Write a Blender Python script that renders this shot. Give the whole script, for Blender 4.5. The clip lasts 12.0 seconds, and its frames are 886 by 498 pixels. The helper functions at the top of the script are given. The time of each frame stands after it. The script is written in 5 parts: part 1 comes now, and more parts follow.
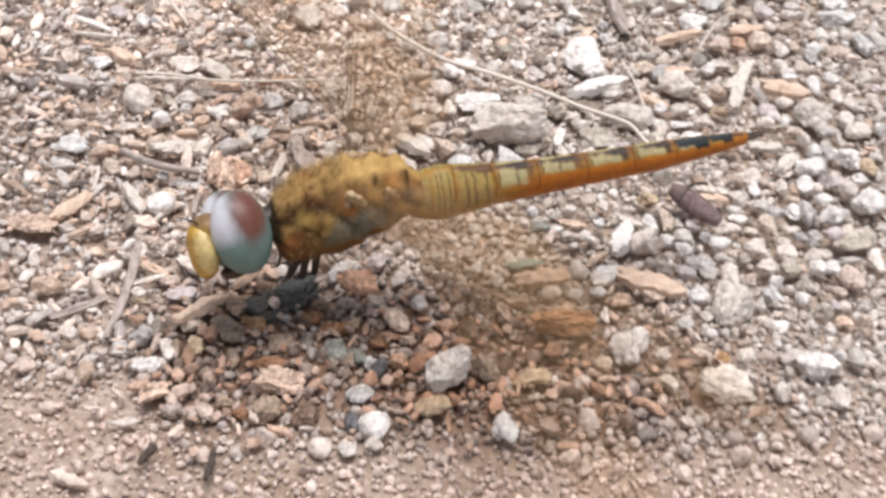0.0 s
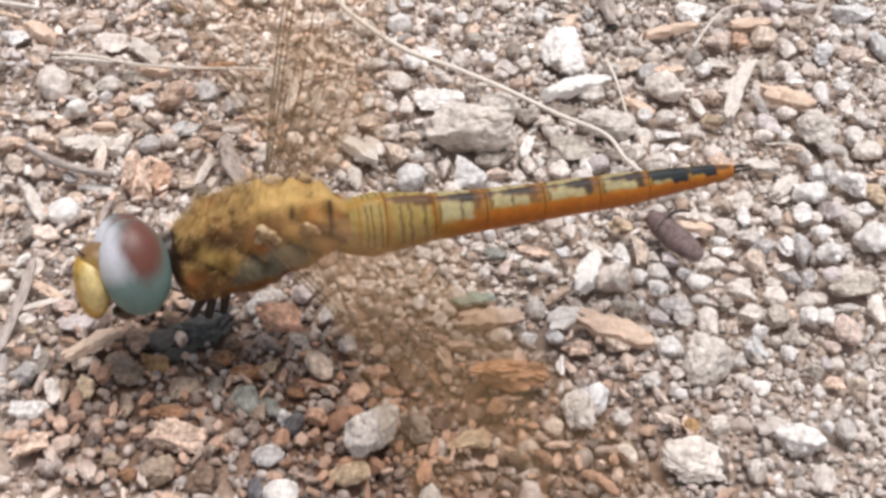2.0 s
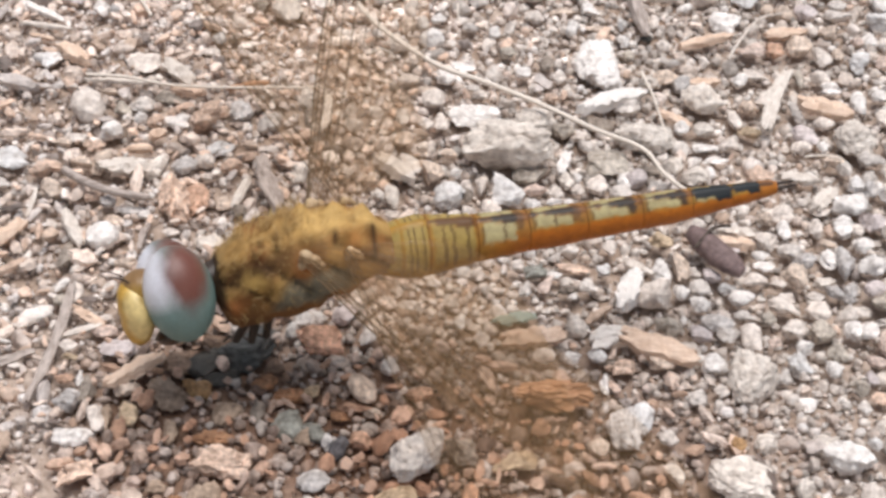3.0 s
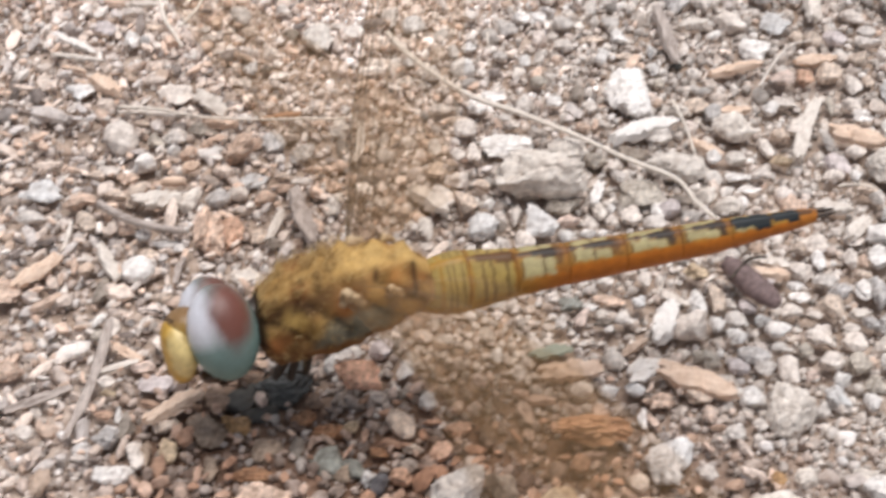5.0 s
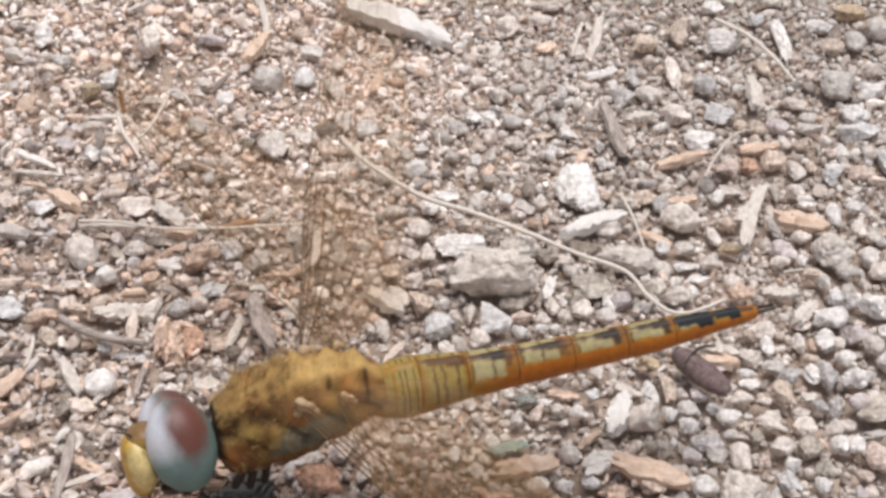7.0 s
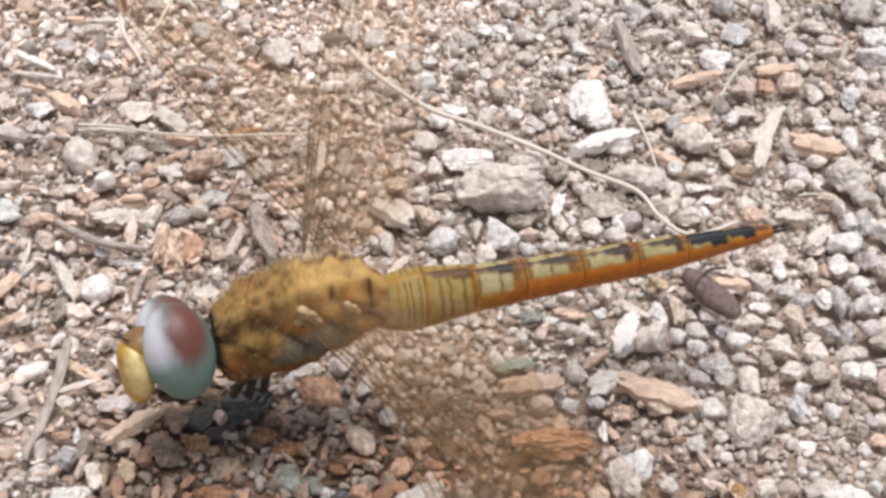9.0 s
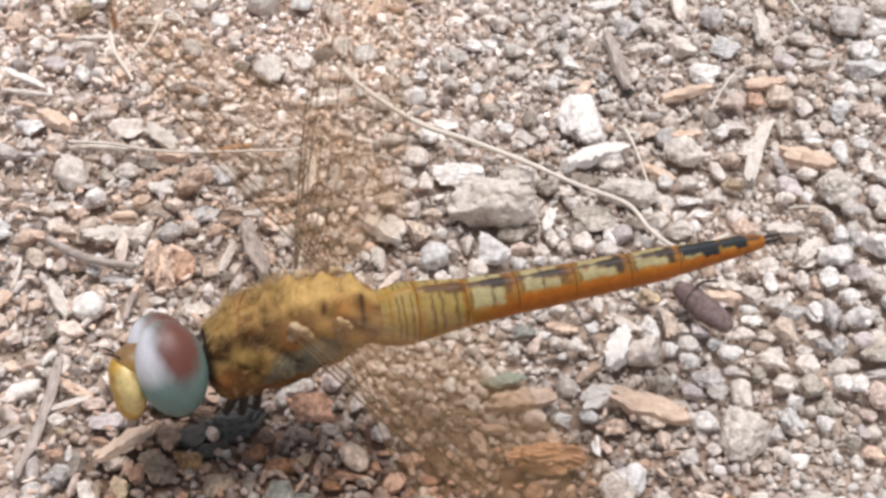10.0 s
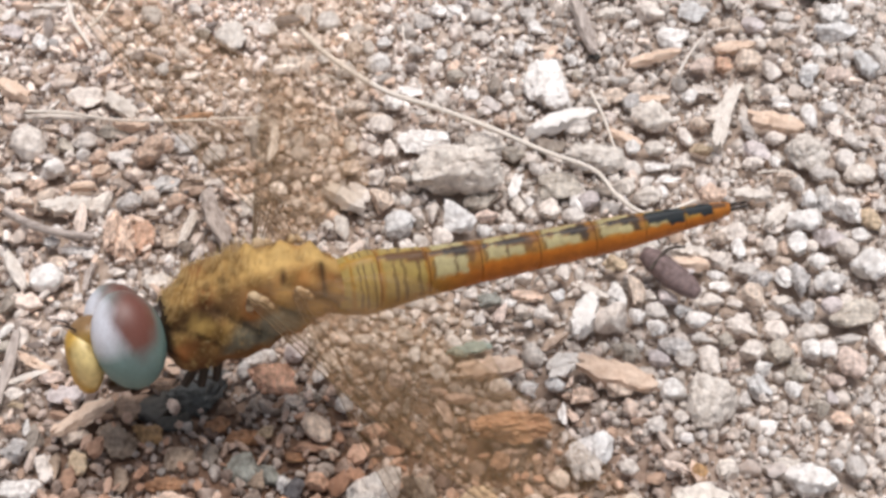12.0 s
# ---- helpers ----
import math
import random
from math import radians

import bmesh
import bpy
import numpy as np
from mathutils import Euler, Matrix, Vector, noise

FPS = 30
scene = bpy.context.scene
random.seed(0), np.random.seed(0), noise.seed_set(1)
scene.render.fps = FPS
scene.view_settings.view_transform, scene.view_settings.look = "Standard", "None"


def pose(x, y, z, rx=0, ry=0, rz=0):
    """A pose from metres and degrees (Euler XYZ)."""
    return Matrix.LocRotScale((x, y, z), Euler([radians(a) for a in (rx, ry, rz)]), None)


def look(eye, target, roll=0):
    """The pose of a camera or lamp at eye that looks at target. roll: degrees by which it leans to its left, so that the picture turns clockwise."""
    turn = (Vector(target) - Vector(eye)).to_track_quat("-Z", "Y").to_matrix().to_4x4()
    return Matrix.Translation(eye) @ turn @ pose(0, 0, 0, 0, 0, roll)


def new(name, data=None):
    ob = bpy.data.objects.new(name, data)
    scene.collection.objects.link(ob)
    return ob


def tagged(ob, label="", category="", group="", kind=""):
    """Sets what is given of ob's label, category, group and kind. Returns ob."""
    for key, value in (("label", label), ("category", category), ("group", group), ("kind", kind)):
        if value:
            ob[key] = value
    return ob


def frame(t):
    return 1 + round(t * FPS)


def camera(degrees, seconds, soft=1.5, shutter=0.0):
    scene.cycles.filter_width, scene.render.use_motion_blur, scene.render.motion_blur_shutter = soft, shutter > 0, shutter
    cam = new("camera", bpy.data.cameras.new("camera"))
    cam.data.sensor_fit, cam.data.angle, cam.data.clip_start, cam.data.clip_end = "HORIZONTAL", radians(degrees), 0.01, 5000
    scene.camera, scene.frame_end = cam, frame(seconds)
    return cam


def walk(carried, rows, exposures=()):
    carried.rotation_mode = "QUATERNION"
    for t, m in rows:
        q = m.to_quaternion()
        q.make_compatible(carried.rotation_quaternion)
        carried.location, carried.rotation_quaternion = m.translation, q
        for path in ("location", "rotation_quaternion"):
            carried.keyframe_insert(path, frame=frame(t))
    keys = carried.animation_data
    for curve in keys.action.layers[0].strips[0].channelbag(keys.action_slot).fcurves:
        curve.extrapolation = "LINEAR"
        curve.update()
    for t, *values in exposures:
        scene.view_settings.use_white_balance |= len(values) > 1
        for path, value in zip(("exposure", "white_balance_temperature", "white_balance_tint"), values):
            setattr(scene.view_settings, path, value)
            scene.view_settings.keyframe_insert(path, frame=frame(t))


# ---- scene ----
MM = 0.001


def aimed(eye, yaw, pitch, roll):
    """A camera pose from degrees: yaw to the left of +y, pitch up, roll as in look()."""
    a, b = radians(yaw), radians(pitch)
    way = Vector((-math.sin(a) * math.cos(b), math.cos(a) * math.cos(b), math.sin(b)))
    return look(eye, Vector(eye) + way, roll)


# ---------------------------------------------------------------- camera
cam = camera(33.0, 12.0, soft=3.1, shutter=0.8)
PATH = [
    (0.0, (-0.00465, -0.11014, 0.08110), -0.07, -41.34, 4.78),
    (0.5, (-0.00274, -0.10430, 0.07870), 1.00, -42.11, 6.23),
    (1.0, (0.00097, -0.10338, 0.07765), 1.36, -42.57, 7.45),
    (1.5, (-0.00023, -0.09763, 0.07782), 0.72, -43.01, 7.21),
    (2.0, (0.00054, -0.09280, 0.07745), 0.72, -44.58, 6.63),
    (2.5, (0.00059, -0.09048, 0.07786), 0.75, -44.78, 5.75),
    (3.0, (-0.00150, -0.09147, 0.07787), 1.47, -44.67, 5.37),
    (3.2, (-0.00113, -0.09052, 0.07828), 1.83, -45.10, 4.79),
    (4.8, (-0.00574, -0.09016, 0.07973), 1.25, -44.89, 4.92),
    (5.0, (-0.00374, -0.09036, 0.07897), 1.90, -44.38, 4.79),
    (5.5, (-0.00193, -0.09131, 0.08134), 2.26, -42.80, 3.23),
    (6.0, (-0.00135, -0.09146, 0.08314), 1.72, -41.61, 2.60),
    (6.5, (-0.00173, -0.09066, 0.08188), 1.05, -41.27, 3.16),
    (7.0, (-0.00162, -0.09077, 0.08226), 1.31, -41.45, 3.01),
    (7.5, (-0.00239, -0.09085, 0.08031), 1.52, -43.26, 3.95),
    (7.7, (-0.00285, -0.09017, 0.08053), 1.18, -44.22, 4.40),
    (9.3, (-0.00200, -0.08978, 0.07930), 1.02, -43.89, 4.73),
    (9.5, (-0.00221, -0.08976, 0.07978), 0.88, -43.52, 4.67),
    (10.0, (-0.00221, -0.08978, 0.07942), 0.58, -43.46, 4.65),
    (10.5, (-0.00179, -0.08985, 0.07878), 0.45, -43.60, 4.50),
    (11.0, (-0.00135, -0.08847, 0.07794), -0.36, -44.87, 4.96),
    (11.5, (-0.00120, -0.08820, 0.07776), -0.53, -45.26, 4.99),
    (12.0, (-0.00115, -0.08887, 0.07823), -0.69, -44.45, 5.01),
]
walk(cam, [(t, aimed(eye, yaw, pitch, roll)) for t, eye, yaw, pitch, roll in PATH],
     [(0.0, 0.22), (1.5, 0.17), (3.0, 0.14), (5.0, 0.11), (6.0, 0.06), (6.5, 0.0), (7.0, -0.02), (7.5, -0.08), (7.7, -0.05), (9.3, 0.15), (12.0, 0.14)])

# ---------------------------------------------------------------- light
SUN_TILT, SUN_TURN = radians(82), radians(10)
world = bpy.data.worlds.new("sky")
scene.world = world
world.use_nodes = True
wn = world.node_tree.nodes
sky = wn.new("ShaderNodeTexSky")
sky.sky_type, sky.sun_disc = "NISHITA", False
sky.sun_elevation, sky.sun_rotation = SUN_TILT, SUN_TURN
sky.air_density, sky.dust_density, sky.ozone_density = 1.0, 3.0, 1.0
haze = wn.new("ShaderNodeHueSaturation")
haze.inputs["Saturation"].default_value = 0.5
world.node_tree.links.new(sky.outputs[0], haze.inputs["Color"])
world.node_tree.links.new(haze.outputs[0], wn["Background"].inputs[0])
wn["Background"].inputs[1].default_value = 0.089
sun = new("sun", bpy.data.lights.new("sun", "SUN"))
sun.data.energy, sun.data.angle, sun.data.color = 2.68, radians(38), (1.0, 0.978, 0.982)
sun.matrix_world = look(
    (math.sin(SUN_TURN) * math.cos(SUN_TILT), math.cos(SUN_TURN) * math.cos(SUN_TILT), math.sin(SUN_TILT)), (0, 0, 0)
)


# ---------------------------------------------------------------- materials
def shader(name, rough=0.85, spec=0.35):
    m = bpy.data.materials.new(name)
    m.use_nodes = True
    n, l = m.node_tree.nodes, m.node_tree.links
    b = n["Principled BSDF"]
    b.inputs["Roughness"].default_value = rough
    b.inputs["Specular IOR Level"].default_value = spec
    return m, n, l, b


def noise_node(n, l, scale, detail=4.0, rough=0.6, vector=None):
    t = n.new("ShaderNodeTexNoise")
    t.inputs["Scale"].default_value, t.inputs["Detail"].default_value, t.inputs["Roughness"].default_value = scale, detail, rough
    if vector is not None:
        l.new(vector, t.inputs["Vector"])
    return t


def ramp_node(n, l, fac, stops):
    r = n.new("ShaderNodeValToRGB")
    while len(r.color_ramp.elements) < len(stops):
        r.color_ramp.elements.new(0.5)
    for e, (p, c) in zip(r.color_ramp.elements, stops):
        e.position, e.color = p, (*c, 1)
    l.new(fac, r.inputs[0])
    return r


def mixed(n, l, kind, fac, a, b):
    """A colour mix; fac is a number or a socket, a and b are sockets or colours."""
    x = n.new("ShaderNodeMix")
    x.data_type, x.blend_type = "RGBA", kind
    for socket, value in ((x.inputs[0], fac), (x.inputs[6], a), (x.inputs[7], b)):
        if isinstance(value, (int, float)):
            socket.default_value = value
        elif isinstance(value, tuple):
            socket.default_value = (*value, 1)
        else:
            l.new(value, socket)
    return x.outputs[2]


def bumped(n, l, b, height, depth):
    k = n.new("ShaderNodeBump")
    k.inputs["Strength"].default_value, k.inputs["Distance"].default_value = 0.9, depth
    l.new(height, k.inputs["Height"])
    l.new(k.outputs[0], b.inputs["Normal"])


def stone_surface(n, l, b, colour, mottle=0.7, depth=0.0001, where=None):
    """Speckle, dust and fine pits over a stone's own colour."""
    if where is None:
        where = n.new("ShaderNodeTexCoord").outputs["Object"]
    fine = noise_node(n, l, 2600, 5, 0.7, where)
    wide = noise_node(n, l, 620, 3, 0.6, where)
    speck = ramp_node(n, l, fine.outputs[0], [(0.33, (0.55, 0.51, 0.48)), (0.5, (0.97, 0.97, 0.97)), (0.68, (1.25, 1.2, 1.15))])
    c = mixed(n, l, "MULTIPLY", mottle, colour, speck.outputs[0])
    grains = noise_node(n, l, 1250, 3, 0.65, where)
    mid = ramp_node(n, l, grains.outputs[0], [(0.36, (0.66, 0.6, 0.55)), (0.5, (1.0, 1.0, 1.0)), (0.66, (1.22, 1.2, 1.18))])
    c = mixed(n, l, "MULTIPLY", 0.75 * mottle, c, mid.outputs[0])
    dust = ramp_node(n, l, wide.outputs[0], [(0.35, (0.78, 0.72, 0.68)), (0.62, (1.12, 1.1, 1.08))])
    c = mixed(n, l, "MULTIPLY", 0.7, c, dust.outputs[0])
    l.new(c, b.inputs["Base Color"])
    both = n.new("ShaderNodeMath")
    both.operation = "ADD"
    l.new(fine.outputs[0], both.inputs[0])
    l.new(grains.outputs[0], both.inputs[1])
    bumped(n, l, b, both.outputs[0], 1.5 * depth)


TONES = {
    "white": (0.88, 0.86, 0.84),
    "cream": (0.82, 0.755, 0.70),
    "drab": (0.80, 0.745, 0.685),
    "grey": (0.72, 0.68, 0.645),
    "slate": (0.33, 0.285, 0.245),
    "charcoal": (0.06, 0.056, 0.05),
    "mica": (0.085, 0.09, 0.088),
    "bluegrey": (0.59, 0.575, 0.57),
    "bluewhite": (0.77, 0.77, 0.77),
    "navy": (0.15, 0.15, 0.165),
    "lavender": (0.68, 0.62, 0.62),
    "tan": (0.72, 0.61, 0.52),
    "pink": (0.70, 0.58, 0.52),
    "orange": (0.76, 0.585, 0.475),
    "salmon": (0.80, 0.50, 0.36),
    "amber": (0.50, 0.31, 0.15),
    "moss": (0.33, 0.34, 0.31),
    "brick": (0.60, 0.40, 0.295),
    "rust": (0.45, 0.25, 0.14),
    "umber": (0.24, 0.165, 0.12),
    "amberpale": (0.60, 0.48, 0.34),
    "sage": (0.56, 0.515, 0.455),
    # Greys near the insect: a real dull tone plus its body shadow.
    "dun": (0.42, 0.325, 0.25),
}


def stone_material(tone):
    m, n, l, b = shader("stone_" + tone, 0.28 if tone == "mica" else 0.6, 0.5)
    own = n.new("ShaderNodeObjectInfo").outputs["Random"]
    shift = ramp_node(n, l, own, [(0.0, (0.86, 0.85, 0.84)), (1.0, (1.1, 1.08, 1.06))])
    stone_surface(n, l, b, mixed(n, l, "MULTIPLY", 1.0, TONES[tone], shift.outputs[0]), 0.4 if min(TONES[tone]) > 0.6 else 0.7)
    return m


STONE = {tone: stone_material(tone) for tone in TONES}


def tinted_material(name, rough, spec, mottle, depth):
    """For what takes each piece's own pigment from its mesh."""
    m, n, l, b = shader(name, rough, spec)
    a = n.new("ShaderNodeAttribute")
    a.attribute_name = "tint"
    stone_surface(n, l, b, a.outputs["Color"], mottle, depth)
    return m


GRAVEL = tinted_material("gravel", 0.62, 0.5, 0.7, 0.0001)
LITTER = tinted_material("litter", 0.75, 0.3, 0.6, 0.0001)

WOODS = {
    "orangewood": ((0.86, 0.68, 0.55), (0.64, 0.45, 0.33)),
    "redwood": ((0.52, 0.31, 0.19), (0.32, 0.165, 0.09)),
    "palewood": ((0.82, 0.76, 0.70), (0.60, 0.53, 0.47)),
    "paleend": ((0.90, 0.86, 0.82), (0.80, 0.74, 0.69)),
    "whitewood": ((0.90, 0.87, 0.84), (0.76, 0.72, 0.69)),
    "darkwood": ((0.11, 0.085, 0.07), (0.05, 0.038, 0.03)),
    "greywood": ((0.55, 0.48, 0.44), (0.27, 0.22, 0.195)),
    "greenleaf": ((0.34, 0.39, 0.33), (0.22, 0.27, 0.23)),
}


def wood_material(name):
    """Splintered wood whose grain runs along x."""
    m, n, l, b = shader("wood_" + name, 0.7, 0.3)
    at = n.new("ShaderNodeMapping")
    at.inputs["Scale"].default_value = (0.16, 1.0, 1.0)
    l.new(n.new("ShaderNodeTexCoord").outputs["Object"], at.inputs["Vector"])
    grain = noise_node(n, l, 4200, 4, 0.65, at.outputs[0])
    blot = noise_node(n, l, 700, 3, 0.6)
    light, dark = WOODS[name]
    c = ramp_node(n, l, grain.outputs[0], [(0.34, dark), (0.58, light)]).outputs[0]
    dirt = ramp_node(n, l, blot.outputs[0], [(0.36, (0.72, 0.66, 0.6)), (0.6, (1.1, 1.08, 1.06))])
    l.new(mixed(n, l, "MULTIPLY", 0.8, c, dirt.outputs[0]), b.inputs["Base Color"])
    bumped(n, l, b, grain.outputs[0], 0.00008)
    return m


WOOD = {name: wood_material(name) for name in WOODS}


def soil_material():
    m, n, l, b = shader("sandy_soil", 0.95, 0.15)
    where = n.new("ShaderNodeTexCoord").outputs["Object"]
    fine, wide = noise_node(n, l, 1500, 6, 0.75, where), noise_node(n, l, 90, 4, 0.6, where)
    c = ramp_node(n, l, fine.outputs[0], [(0.3, (0.25, 0.195, 0.16)), (0.5, (0.47, 0.39, 0.335)), (0.7, (0.64, 0.56, 0.50))]).outputs[0]
    stain = ramp_node(n, l, wide.outputs[0], [(0.35, (0.72, 0.6, 0.5)), (0.65, (1.1, 1.06, 1.02))])
    # This tint holds brown earth together with painted shade from the insect.
    brown_shade = n.new("ShaderNodeAttribute")
    brown_shade.attribute_name = "tint"
    c = mixed(n, l, "MULTIPLY", 1.0, mixed(n, l, "MULTIPLY", 0.8, c, stain.outputs[0]), brown_shade.outputs["Color"])
    l.new(c, b.inputs["Base Color"])
    bumped(n, l, b, fine.outputs[0], 0.0002)
    return m


def straw_material():
    m, n, l, b = shader("dry_straw", 0.6, 0.35)
    t = noise_node(n, l, 900, 3, 0.6)
    l.new(ramp_node(n, l, t.outputs[0], [(0.35, (0.70, 0.60, 0.50)), (0.65, (0.90, 0.82, 0.73))]).outputs[0], b.inputs["Base Color"])
    return m


SOIL, STRAW = soil_material(), straw_material()


# ---------------------------------------------------------------- mesh helpers
def ball(steps):
    """Vertices and faces of a round ball of radius one."""
    bm = bmesh.new()
    bmesh.ops.create_icosphere(bm, subdivisions=steps, radius=1)
    v = np.array([p.co[:] for p in bm.verts])
    bm.verts.index_update()
    f = np.array([[p.index for p in q.verts] for q in bm.faces])
    bm.free()
    return v, f


BALLS = {k: ball(k) for k in (1, 2, 3, 4, 5)}
RNG = np.random.default_rng(7)


def pebble_shape(steps, rng, sides=9, round_=False):
    """A stone about one unit in half-length: a ball with worn flats and dents."""
    v, f = BALLS[steps]
    v = v.copy()
    for _ in range(5 if round_ else 3):
        d = rng.normal(size=3)
        v *= (1 + (0.10 if round_ else 0.2) * np.sin(v @ d * 1.6 + rng.uniform(0, 6)))[:, None]
    for _ in range(4 if round_ else sides):
        d = rng.normal(size=3)
        d /= np.linalg.norm(d)
        over = v @ d - rng.uniform(0.66 if round_ else 0.5, 0.9)
        v -= np.where(over > 0, over, 0)[:, None] * d * (0.8 if round_ else 0.94)
    if steps > 1:
        off = Vector(rng.uniform(0, 90, 3))
        bumps = np.array([noise.noise(Vector(p * 2.6) + off) + 0.55 * noise.noise(Vector(p * 6.1) + off) for p in v])
        if steps > 3:
            bumps += np.array([0.45 * noise.noise(Vector(p * 13.0) + off) for p in v])
        v *= (1 + (0.1 if round_ else 0.17) * bumps)[:, None]
    return v / np.abs(v).max(0), f


def mesh_from(name, v, f, material, tint=None, sharp=None):
    me = bpy.data.meshes.new(name)
    n, k = len(f), f.shape[1]
    me.vertices.add(len(v))
    me.vertices.foreach_set("co", np.ascontiguousarray(v, dtype=np.float32).ravel())
    me.loops.add(n * k)
    me.loops.foreach_set("vertex_index", np.ascontiguousarray(f, dtype=np.int32).ravel())
    me.polygons.add(n)
    me.polygons.foreach_set("loop_start", np.arange(0, n * k, k, dtype=np.int32))
    me.polygons.foreach_set("use_smooth", np.ones(n, dtype=bool))
    me.update(calc_edges=True)
    if sharp:
        me.set_sharp_from_angle(angle=radians(sharp))
    if tint is not None:
        a = me.attributes.new("tint", "FLOAT_COLOR", "POINT")
        a.data.foreach_set("color", np.c_[tint, np.ones(len(tint))].astype(np.float32).ravel())
    me.materials.append(material)
    return me


def finish(bm, name, material, smooth=True, sharp=None):
    me = bpy.data.meshes.new(name)
    bm.normal_update()
    bm.to_mesh(me)
    bm.free()
    for p in me.polygons:
        p.use_smooth = smooth
    if sharp:
        me.set_sharp_from_angle(angle=radians(sharp))
    me.materials.append(material)
    return me


def part(name, data, parent, label=""):
    """One mesh object under a thing or under a part."""
    ob = new(name, data)
    ob.parent = parent
    return tagged(ob, label) if label else ob


# ---------------------------------------------------------------- ground
def lie(x, y):
    """The height of the bare soil at a place, in metres."""
    p = Vector((x * 55, y * 55, 0.3))
    return 0.0011 * noise.noise(p) + 0.0005 * noise.noise(p * 3.3) - 0.0009


def dusty(x, y):
    """The strip of smooth pinkish sand in front of the darkened brown litter, 0 to 1."""
    edge = -39.3 + 0.15 * x + 8.5 / (1 + math.exp((x + 24) / 2)) + 1.5 * noise.noise(Vector((x * 0.12, y * 0.12, 2.0)))
    return 1 / (1 + math.exp((y - edge) / 0.9))


def bare(x, y):
    """Patches of brown soil with hardly a stone on them, 0 to 1."""
    return sum(k * math.exp(-(((x - a) / w) ** 2) - ((y - b) / h) ** 2) for a, b, w, h, k in ((-31, 26.5, 5, 2.5, 0.9), (-18, 12, 3, 4, 0.45), (-20, 22, 6, 2, 0.7)))


def earth_shade(x, y):
    """The brown litter in front of the insect, the insect's shade painted in too, 0 to 1."""
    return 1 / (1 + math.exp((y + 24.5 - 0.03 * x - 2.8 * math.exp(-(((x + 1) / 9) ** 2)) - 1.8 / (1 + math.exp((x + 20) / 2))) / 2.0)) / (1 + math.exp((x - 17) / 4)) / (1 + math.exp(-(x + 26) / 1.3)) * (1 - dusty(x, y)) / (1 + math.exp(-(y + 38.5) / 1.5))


EARTH_SHADE = np.array((0.92, 0.58, 0.40))
DUST = np.array((0.86, 0.70, 0.62))


def ground_sheet():
    near = np.arange(-0.062, 0.0621, 0.0008)
    far = 0.062 * 1.28 ** np.arange(1, 42)
    line = np.concatenate([-far[::-1], near, far])
    n = len(line)
    xs, ys = np.meshgrid(line, line, indexing="ij")
    z = np.array([lie(x, y) if max(abs(x), abs(y)) < 0.3 else -0.0009 for x, y in zip(xs.ravel(), ys.ravel())])
    v = np.c_[xs.ravel(), ys.ravel(), z]
    i = (np.arange(n - 1)[:, None] * n + np.arange(n - 1)).ravel()
    f = np.c_[i, i + n, i + n + 1, i + 1]
    tint = np.array([1 - 0.8 * earth_shade(x * 1000, y * 1000) * (1 - EARTH_SHADE * 0.45) if max(abs(x), abs(y)) < 0.07 else np.ones(3) for x, y, _ in v])
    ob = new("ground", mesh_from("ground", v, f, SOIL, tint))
    return tagged(ob, "sandy brown soil strewn with gravel and litter", "ground", kind="structure")


ground = ground_sheet()

# ---------------------------------------------------------------- stones and chips that stand out
TAKEN = []
WORDS = {
    "white": "chalky white stone", "cream": "cream-coloured stone", "drab": "drab beige stone", "grey": "pale grey stone",
    "slate": "dark grey stone", "charcoal": "blackish flake put in for shade", "bluegrey": "blue-grey stone", "mica": "glossy dark glassy flake",
    "bluewhite": "bluish white stone", "navy": "dark blue stone", "lavender": "pale lavender stone", "tan": "tan stone",
    "pink": "pinkish brown stone", "orange": "orange-tan stone", "salmon": "crumbly salmon-orange stone", "amber": "amber-coloured stone", "moss": "dark greenish stone",
    "brick": "crumbly brick-orange stone", "rust": "crumbly rust-brown clod", "umber": "dark brown clod of earth, some put in for shade", "sage": "dull grey-green stone", "dun": "grey-brown stone toned partly for shade", "amberpale": "yellowish cream stone",
}
CHIP_WORDS = {
    "orangewood": "orange splinter of dry wood", "redwood": "reddish brown chunk of rotten wood", "palewood": "weathered pale wood splinter",
    "paleend": "pale cut end of a wood chip", "whitewood": "bleached white strip of wood", "greywood": "grey-brown bark splinter",
    "greenleaf": "dull green scrap of leaf", "darkwood": "blackish sliver of rotten wood",
}


SMALLEST = {}


def small_pebble(x, y, a, b, turn, tone, form):
    """A pebble under two millimetres, a piece of the ground; alike pebbles share a mesh."""
    key = (tone, int(abs(x * 7 + y * 13)) % 4, form == "round")
    if key not in SMALLEST:
        v, f = pebble_shape(4, np.random.default_rng(len(SMALLEST) + 300), 6, form == "round")
        SMALLEST[key] = mesh_from("pebble", v * MM, f, STONE[tone], sharp=60)
    ob = new("pebble", SMALLEST[key])
    ob.parent = ground
    high = 0.85 * min(a, b)
    ob.matrix_basis = pose(x * MM, y * MM, lie(x * MM, y * MM) * 0.4 + (0.7 * high + 0.1) * MM, 0, 0, turn) @ Matrix.Diagonal((a, b, high, 1))


